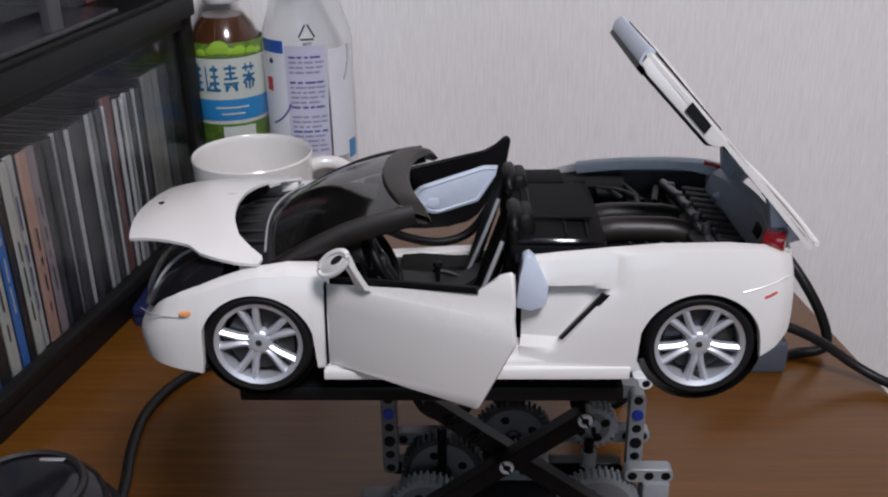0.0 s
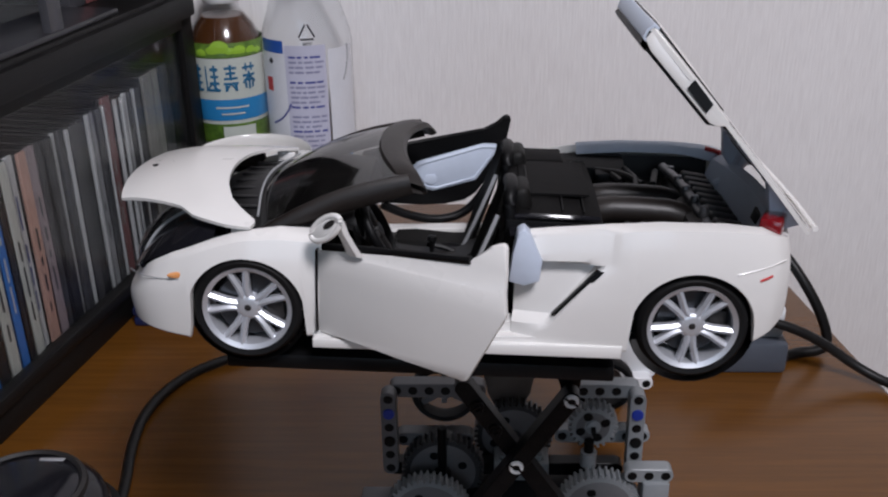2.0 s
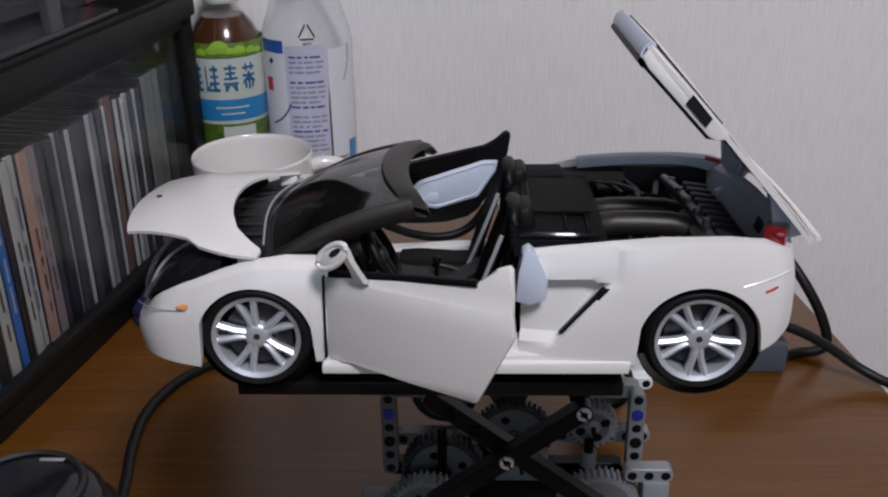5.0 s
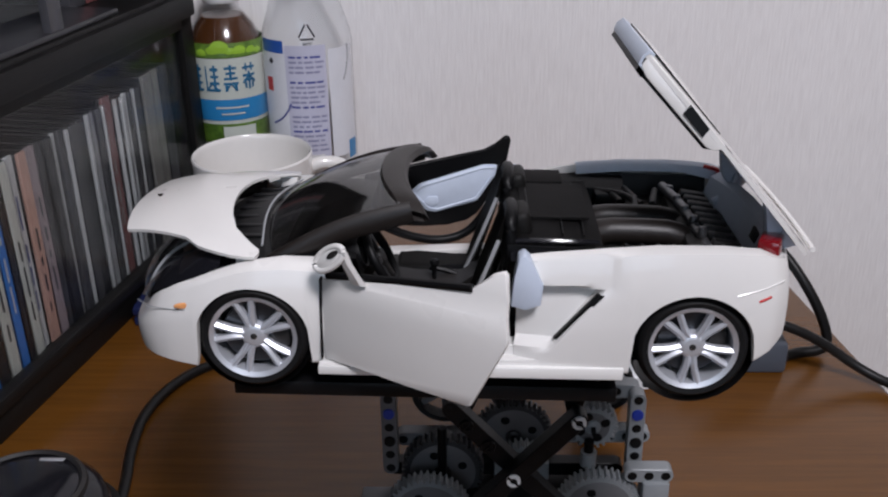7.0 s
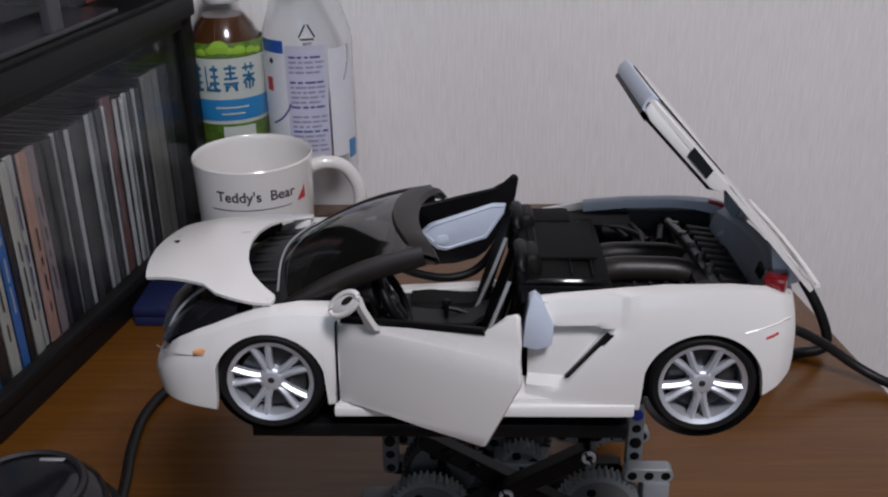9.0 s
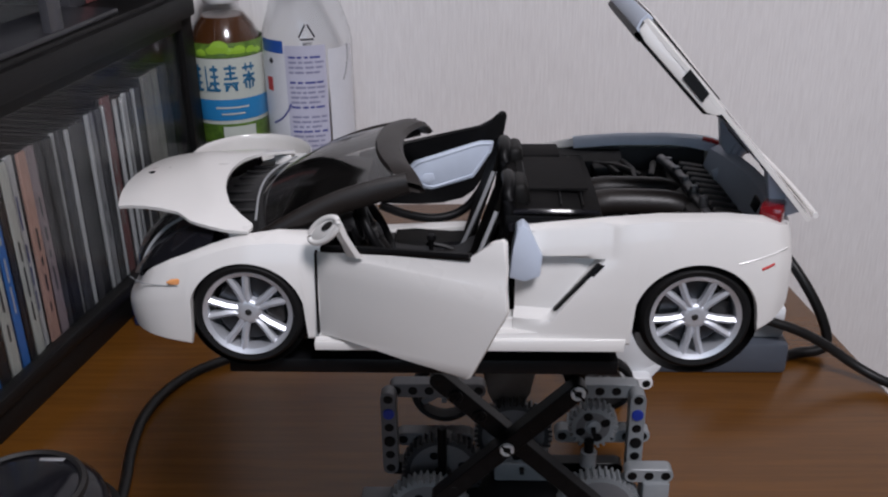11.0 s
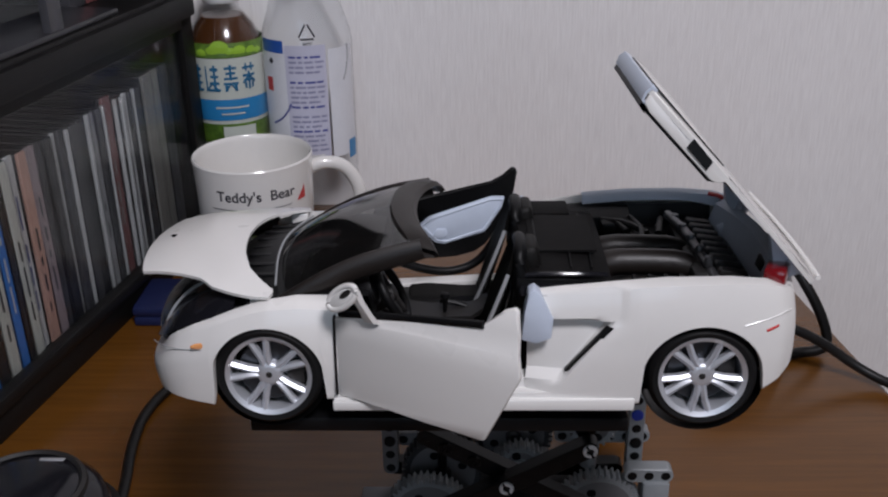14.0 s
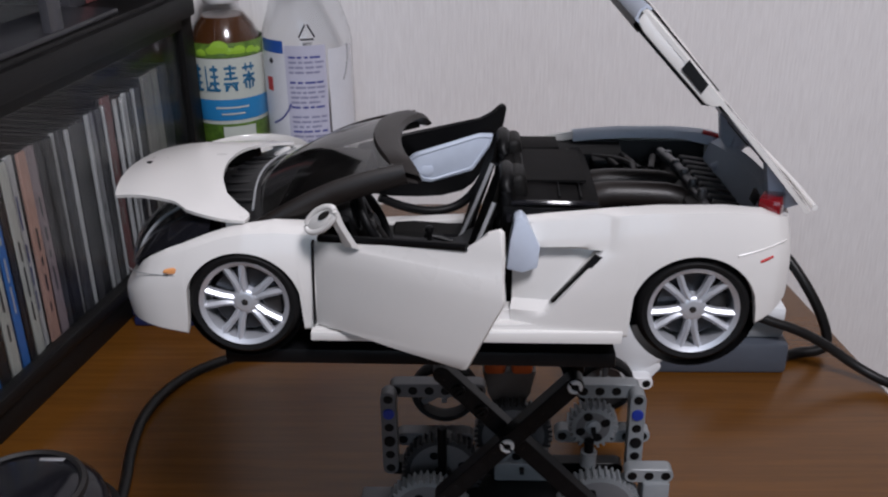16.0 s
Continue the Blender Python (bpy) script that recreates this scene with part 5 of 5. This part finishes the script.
def clear_bottle():
    b = empty("clear_bottle", T(-135.5, 441, 0, 0, 10) @ Matrix.Diagonal((0.96, 0.96, 1.075, 1)))
    tagged(b, "empty clear plastic bottle with a white and blue label", "bottle")
    body = [(0.01, 5), (24, 1), (33, 3), (36, 10), (36.4, 40), (35.6, 44), (36.6, 48), (36.6, 142), (35, 152), (29, 168), (22, 184), (15, 196), (13, 202), (13, 214)]
    part("body", lathe(body, 56), PET, b)
    part("cap", lathe([(13.8, 210), (15, 212), (15, 226), (0.01, 227)], 32), CAPW, b)
    PALE, PRINT = label_mat("lilac_label", (0.52, 0.52, 0.63)), label_mat("grey_lilac_print", (0.27, 0.27, 0.40))
    lab = part("label", wrap(-22, 14, 58, 146, 36.7, Matrix.Identity(4), 24), PALE, b, "pale lilac printed label")
    part("label_side", wrap(16, 44, 62, 142, 36.75, Matrix.Identity(4), 12), WHITE_L, b)
    part("side_label", wrap(-46, -19, 62, 146, 36.9, Matrix.Identity(4), 12), WHITE_L, b)
    part("blue_top", wrap(-44, -20, 140, 149, 37.0, Matrix.Identity(4), 12), label_mat("strong_blue_print", (0.02, 0.09, 0.38)), b)
    part("dark_dot", moved(lathe([(0.01, 0.5), (2.0, 0.4), (2.2, 0)], 16), Matrix.Rotation(-33 / 36.9, 4, "Z") @ Matrix.Translation((0, -37.0, 134)) @ Matrix.Rotation(math.pi / 2, 4, "X")), INK, b)
    part("navy_band", wrap(-44, -16, 64, 69, 37.1, Matrix.Identity(4), 12), VIOLET_L, b)
    part("blue_patch", wrap(33, 44, 58, 72, 37.0, Matrix.Identity(4), 6), BLUE_L, b)
    part("red_print", wrap(-40, -33, 112, 122, 37.1, Matrix.Identity(4), 4), INKRED, b)
    part("swoosh", moved(tube([(-30, -21.8, 88), (-24, -28.2, 92), (-19, -31.8, 98), (-16, -33.4, 104)], 0.9, 6, 1), Matrix.Identity(4)), VIOLET_L, b)
    part("swoosh", tube([(27, -25.2, 118), (30, -21.6, 126), (31.4, -19.4, 136), (31.0, -20.0, 143)], 0.8, 6, 1), SPINES["grey"], b)
    rnd = random.Random(9)
    for k in range(20):
        z, x = 137 - k * 3.6, -16.0
        while x < 8 and k not in (4, 11):
            x1 = min(12.0, x + rnd.uniform(3, 9))
            part("print_bar", wrap(x, x1, z, z + 1.5, 36.95, Matrix.Identity(4), 3), PRINT if k % 5 else VIOLET_L, lab)
            x = x1 + rnd.uniform(0.8, 2.0)
    part("code_box", wrap(-14, 8, 60, 66, 36.95, Matrix.Identity(4), 6), SPINES["light"], lab)
    tri = [(-7, 150), (0, 161), (7, 150), (-7, 150)]
    for (xa, za), (xb, zb) in zip(tri, tri[1:]):
        pts = [(x, -math.sqrt(max(1, (35.4 - (z - 150) * 0.36) ** 2 - x * x)) - 0.4, z) for x, z in [(xa + (xb - xa) * f, za + (zb - za) * f) for f in (0.12, 0.5, 0.88)]]
        part("recycling_arrow", tube(pts, 0.75, 6), INK, b)
    words("PET", 4.6, INK, b, Matrix.Translation((0, 0, 146)), bend=36.2)


def blue_case():
    c = empty("blue_case")
    tagged(c, "flat dark blue case lying on the desk", "case")
    blue = material("dark_blue_plastic", (0.011, 0.016, 0.062), 0.4, vary=0.1, bump=0.1)
    part("lower_shell", box(-236, -70, 258, 304, 0, 7, 2), blue, c)
    part("upper_shell", box(-236.5, -69.5, 257.6, 304.4, 7.3, 14.5, 2.6), blue, c)


def control_box():
    c = empty("control_box")
    tagged(c, "dark grey control box with a white cover on the desk", "control box")
    slate = material("slate_grey_plastic", (0.07, 0.08, 0.10), 0.45, vary=0.06, bump=0.06)
    part("body", box(104, 187, 200, 285, 0, 21, 3), slate, c)
    part("cover", box(106, 185, 206, 284, 21, 33, 4), BRICK_GREY, c)
    part("end_cap", prism([(150, 205), (184, 205), (184, 275), (158, 275)], "z", 33, 43, 2.5), BRICK_WHITE, c, "white end cover")
    beam(16, T(136, 200.0, 24.5), BRICK_WHITE, c, "side_beam")


def white_motor():
    c = empty("white_motor")
    tagged(c, "white rounded toy motor lying behind the lift", "toy motor")
    part("drum", lathe([(0.01, 13), (19, 13), (22.5, 11), (24, 8), (24, -8), (22.5, -11), (19, -13), (0.01, -13)], 48, Matrix.Translation((83.5, 165, 51.5)) @ Matrix.Rotation(math.pi / 2, 4, "X")), BRICK_WHITE, c)
    part("arm", prism([(72, 40), (96, 40), (101, 33), (94, 24), (80, 24)], "y", 153, 166, 1.5), BRICK_WHITE, c)
    beam(8, T(83.5, 149.6, 27), BRICK_WHITE, c, "foot_beam")
    part("grey_end", box(60, 84, 166, 184, 0, 34, 3), BRICK_DARK_SHADED, c)


def cables():
    def cable(name, pts, r, label):
        tagged(part(name, tube(pts, r, 12, 3), CABLE), label, "cable")
    cable("power_cable", [(-170, -60, 3.6), (-178, 20, 3.6), (-184, 78, 3.6), (-193, 116, 3.6), (-196, 153, 3.6), (-184, 190, 3.6), (-156, 215, 3.6), (-118, 233, 3.6), (-60, 246, 3.6), (30, 250, 3.6), (90, 280, 3.6)], 2.9, "thick black cable lying curved on the desk")
    cable("signal_cable", [(150, 205, 46.5), (168, 200, 38.5), (190, 198, 32), (208, 197, 22), (224, 193, 11), (238, 186, 5.0), (250, 176, 3.6), (260, 166, -4), (268, 158, -40), (272, 154, -120)], 3.0, "black cable hanging from the control box over the desk edge")
    cable("loop_cable", [(168, 262, 37), (180, 262, 60), (190, 250, 62), (203, 236, 45), (214, 230, 26), (220, 226, 8), (214, 222, 3.4), (196, 220, 3.4), (176, 205, 3.4)], 3.3, "thick black cable looping down to the desk")


def ear_cup():
    c = empty("headphones", T(-217, 40, 0))
    tagged(c, "black padded headphone lying on the desk", "headphones")
    part("shell", lathe([(0.01, 38), (18, 37.6), (30, 34), (37, 27), (40, 18), (40, 10), (0.01, 10)], 56), GLOSSBLACK, c)
    part("cushion", lathe([(24, 10), (22, 4), (26, 0), (38, 0), (44, 5), (44, 12), (40, 16)], 56), RUBBER, c)
    part("ring", lathe([(27, 35.4), (28.5, 36.6), (30.5, 35.6), (31, 33)], 56), SATIN, c)
    part("mark", moved(box(-6, 6, -1.6, 1.6, -0.3, 0.5, 0.3), Matrix.Translation((8, 21, 36.6)) @ Matrix.Rotation(radians(-14), 4, "X")), SPINES["grey"], c, "small pale mark")


mug()
tea_bottle()
clear_bottle()
blue_case()
control_box()
white_motor()
cables()
ear_cup()

CAR_ROWS = [
    (0, -2.9, -1.8, 148.1, -0.72, 0.20, 0.60),
    (0.5, -4.2, -2.0, 153.6, -1.29, 0.28, 0.37),
    (1, -5.7, -1.9, 159.8, -2.00, 0.72, 0.15),
    (1.5, -6.6, -2.6, 164.5, -2.06, 2.89, -0.30),
    (2, -5.7, -1.6, 156.8, -1.67, 2.29, -0.31),
    (2.5, -3.2, -1.3, 144.1, -0.61, 0.87, -0.11),
    (3, -0.7, -0.3, 134.6, 0.02, -0.24, -0.26),
    (3.5, 0.0, 0.0, 133.8, 0.00, 0.00, -0.00),
    (4, -0.9, -1.3, 139.1, -0.15, -0.09, 0.27),
    (4.35, -1.1, -2.0, 142.4, -0.43, 0.36, 0.45),
    (4.85, -2.7, -2.7, 148.9, -0.86, 0.32, 0.50),
    (5.35, -4.3, -2.6, 154.4, -1.39, 0.44, 0.51),
    (5.85, -5.9, -2.6, 160.9, -2.09, 0.83, 0.03),
    (6.3, -6.0, -2.5, 163.3, -2.14, 3.26, -0.28),
    (6.5, -5.7, -2.9, 160.3, -1.79, 3.29, -0.19),
    (7, -4.5, -1.1, 148.0, -1.11, 1.20, -0.16),
    (7.5, -1.2, -0.5, 136.8, -0.16, 0.24, -0.08),
    (8, 0.0, -0.2, 133.8, 0.04, 0.60, -0.08),
    (8.5, 0.0, -0.2, 133.5, 0.01, -0.03, -0.16),
    (9, 0.1, -0.3, 133.6, -0.01, 0.00, -0.08),
    (9.3, -0.3, -0.9, 136.3, -0.10, -0.14, 0.09),
    (9.75, -1.1, -2.0, 142.4, -0.43, 0.36, 0.45),
    (10.25, -2.7, -2.7, 148.9, -0.86, 0.32, 0.50),
    (10.75, -4.3, -2.6, 154.4, -1.39, 0.44, 0.51),
    (11.2, -5.9, -2.6, 160.9, -2.09, 0.83, 0.03),
    (11.5, -6.9, -2.6, 163.9, -2.26, 1.58, -0.36),
    (12, -5.5, -3.0, 161.6, -1.84, 3.59, -0.13),
    (12.5, -5.0, -1.3, 149.8, -1.07, 0.78, -0.39),
    (13, -1.7, -1.0, 138.6, -0.20, -0.09, -0.21),
    (13.5, 0.1, -0.5, 133.7, -0.03, 0.46, -0.08),
    (14, -0.3, -0.9, 136.3, -0.10, -0.14, 0.09),
    (14.5, -1.1, -2.0, 142.4, -0.43, 0.36, 0.45),
    (15, -2.7, -2.7, 148.9, -0.86, 0.32, 0.50),
    (15.5, -4.3, -2.6, 154.4, -1.39, 0.44, 0.51),
    (16, -5.9, -2.6, 160.9, -2.09, 0.83, 0.03),
]
LEAN = -2.6  # the board leans back, a little more when it is low
ARM_ROWS = [
    (0, 10.0, 67.8, 36.6),
    (0.5, 10.0, 72.8, 41.9),
    (1, 10.0, 77.8, 47.0),
    (1.5, 12.0, 77.8, 54.3),
    (2, 14.0, 67.8, 56.3),
    (2.5, 13.0, 56.8, 46.0),
    (3, 11.0, 51.8, 34.5),
    (3.5, 10.0, 53.8, 30.5),
    (4, 10.0, 58.8, 32.5),
    (4.35, 10.0, 62.8, 32.5),
    (4.85, 10.0, 68.8, 36.6),
    (5.35, 10.0, 73.8, 40.8),
    (5.85, 10.0, 78.8, 47.0),
    (6.3, 14.0, 75.8, 55.5),
    (6.5, 14.0, 71.8, 55.5),
    (7, 13.0, 60.8, 48.1),
    (7.5, 12.0, 52.8, 38.7),
    (8, 11.0, 52.8, 31.2),
    (8.5, 10.0, 52.8, 30.5),
    (9, 10.0, 52.8, 30.5),
    (9.3, 10.0, 56.8, 29.2),
    (9.75, 10.0, 62.8, 32.5),
    (10.25, 10.0, 68.8, 36.6),
    (10.75, 10.0, 73.8, 40.8),
    (11.2, 10.0, 78.8, 47.0),
    (11.5, 10.0, 79.8, 51.1),
    (12, 14.0, 73.8, 53.4),
    (12.5, 13.0, 62.8, 51.3),
    (13, 12.0, 53.8, 39.8),
    (13.5, 11.0, 52.8, 31.2),
    (14, 10.0, 56.8, 29.2),
    (14.5, 10.0, 62.8, 32.5),
    (15, 10.0, 68.8, 36.6),
    (15.5, 10.0, 73.8, 40.8),
    (16, 10.0, 78.8, 47.0),
]


# ---- what moves ----
def motions():
    """The lift raises, tips and lowers the car; its arms turn with it."""
    hip, rows = Vector((0, -0.046, 0.03)), []
    for t, x, y, z, rx, ry, rz in CAR_ROWS:
        lean = Matrix.Translation(hip) @ pose(0, 0, 0, LEAN - rx - 1.2 * max(0.0, min(1.0, (142 - z) / 8))) @ Matrix.Translation(-hip)
        rows.append((t, pose(x * 0.001, y * 0.001, z * 0.001, rx, ry, rz) @ lean))
    walk(car, rows)
    walk(board, rows)
    walk(arm_up, [(t, pose(x * 0.001, 0, z * 0.001, 0, -a, 0)) for t, x, z, a in ARM_ROWS])
    down = []
    for t, x, z, a in ARM_ROWS:
        down.append((t, pose(x * 0.001, 0, z * 0.001, 0, a - 180, 0)))
    walk(arm_down, down)


motions()
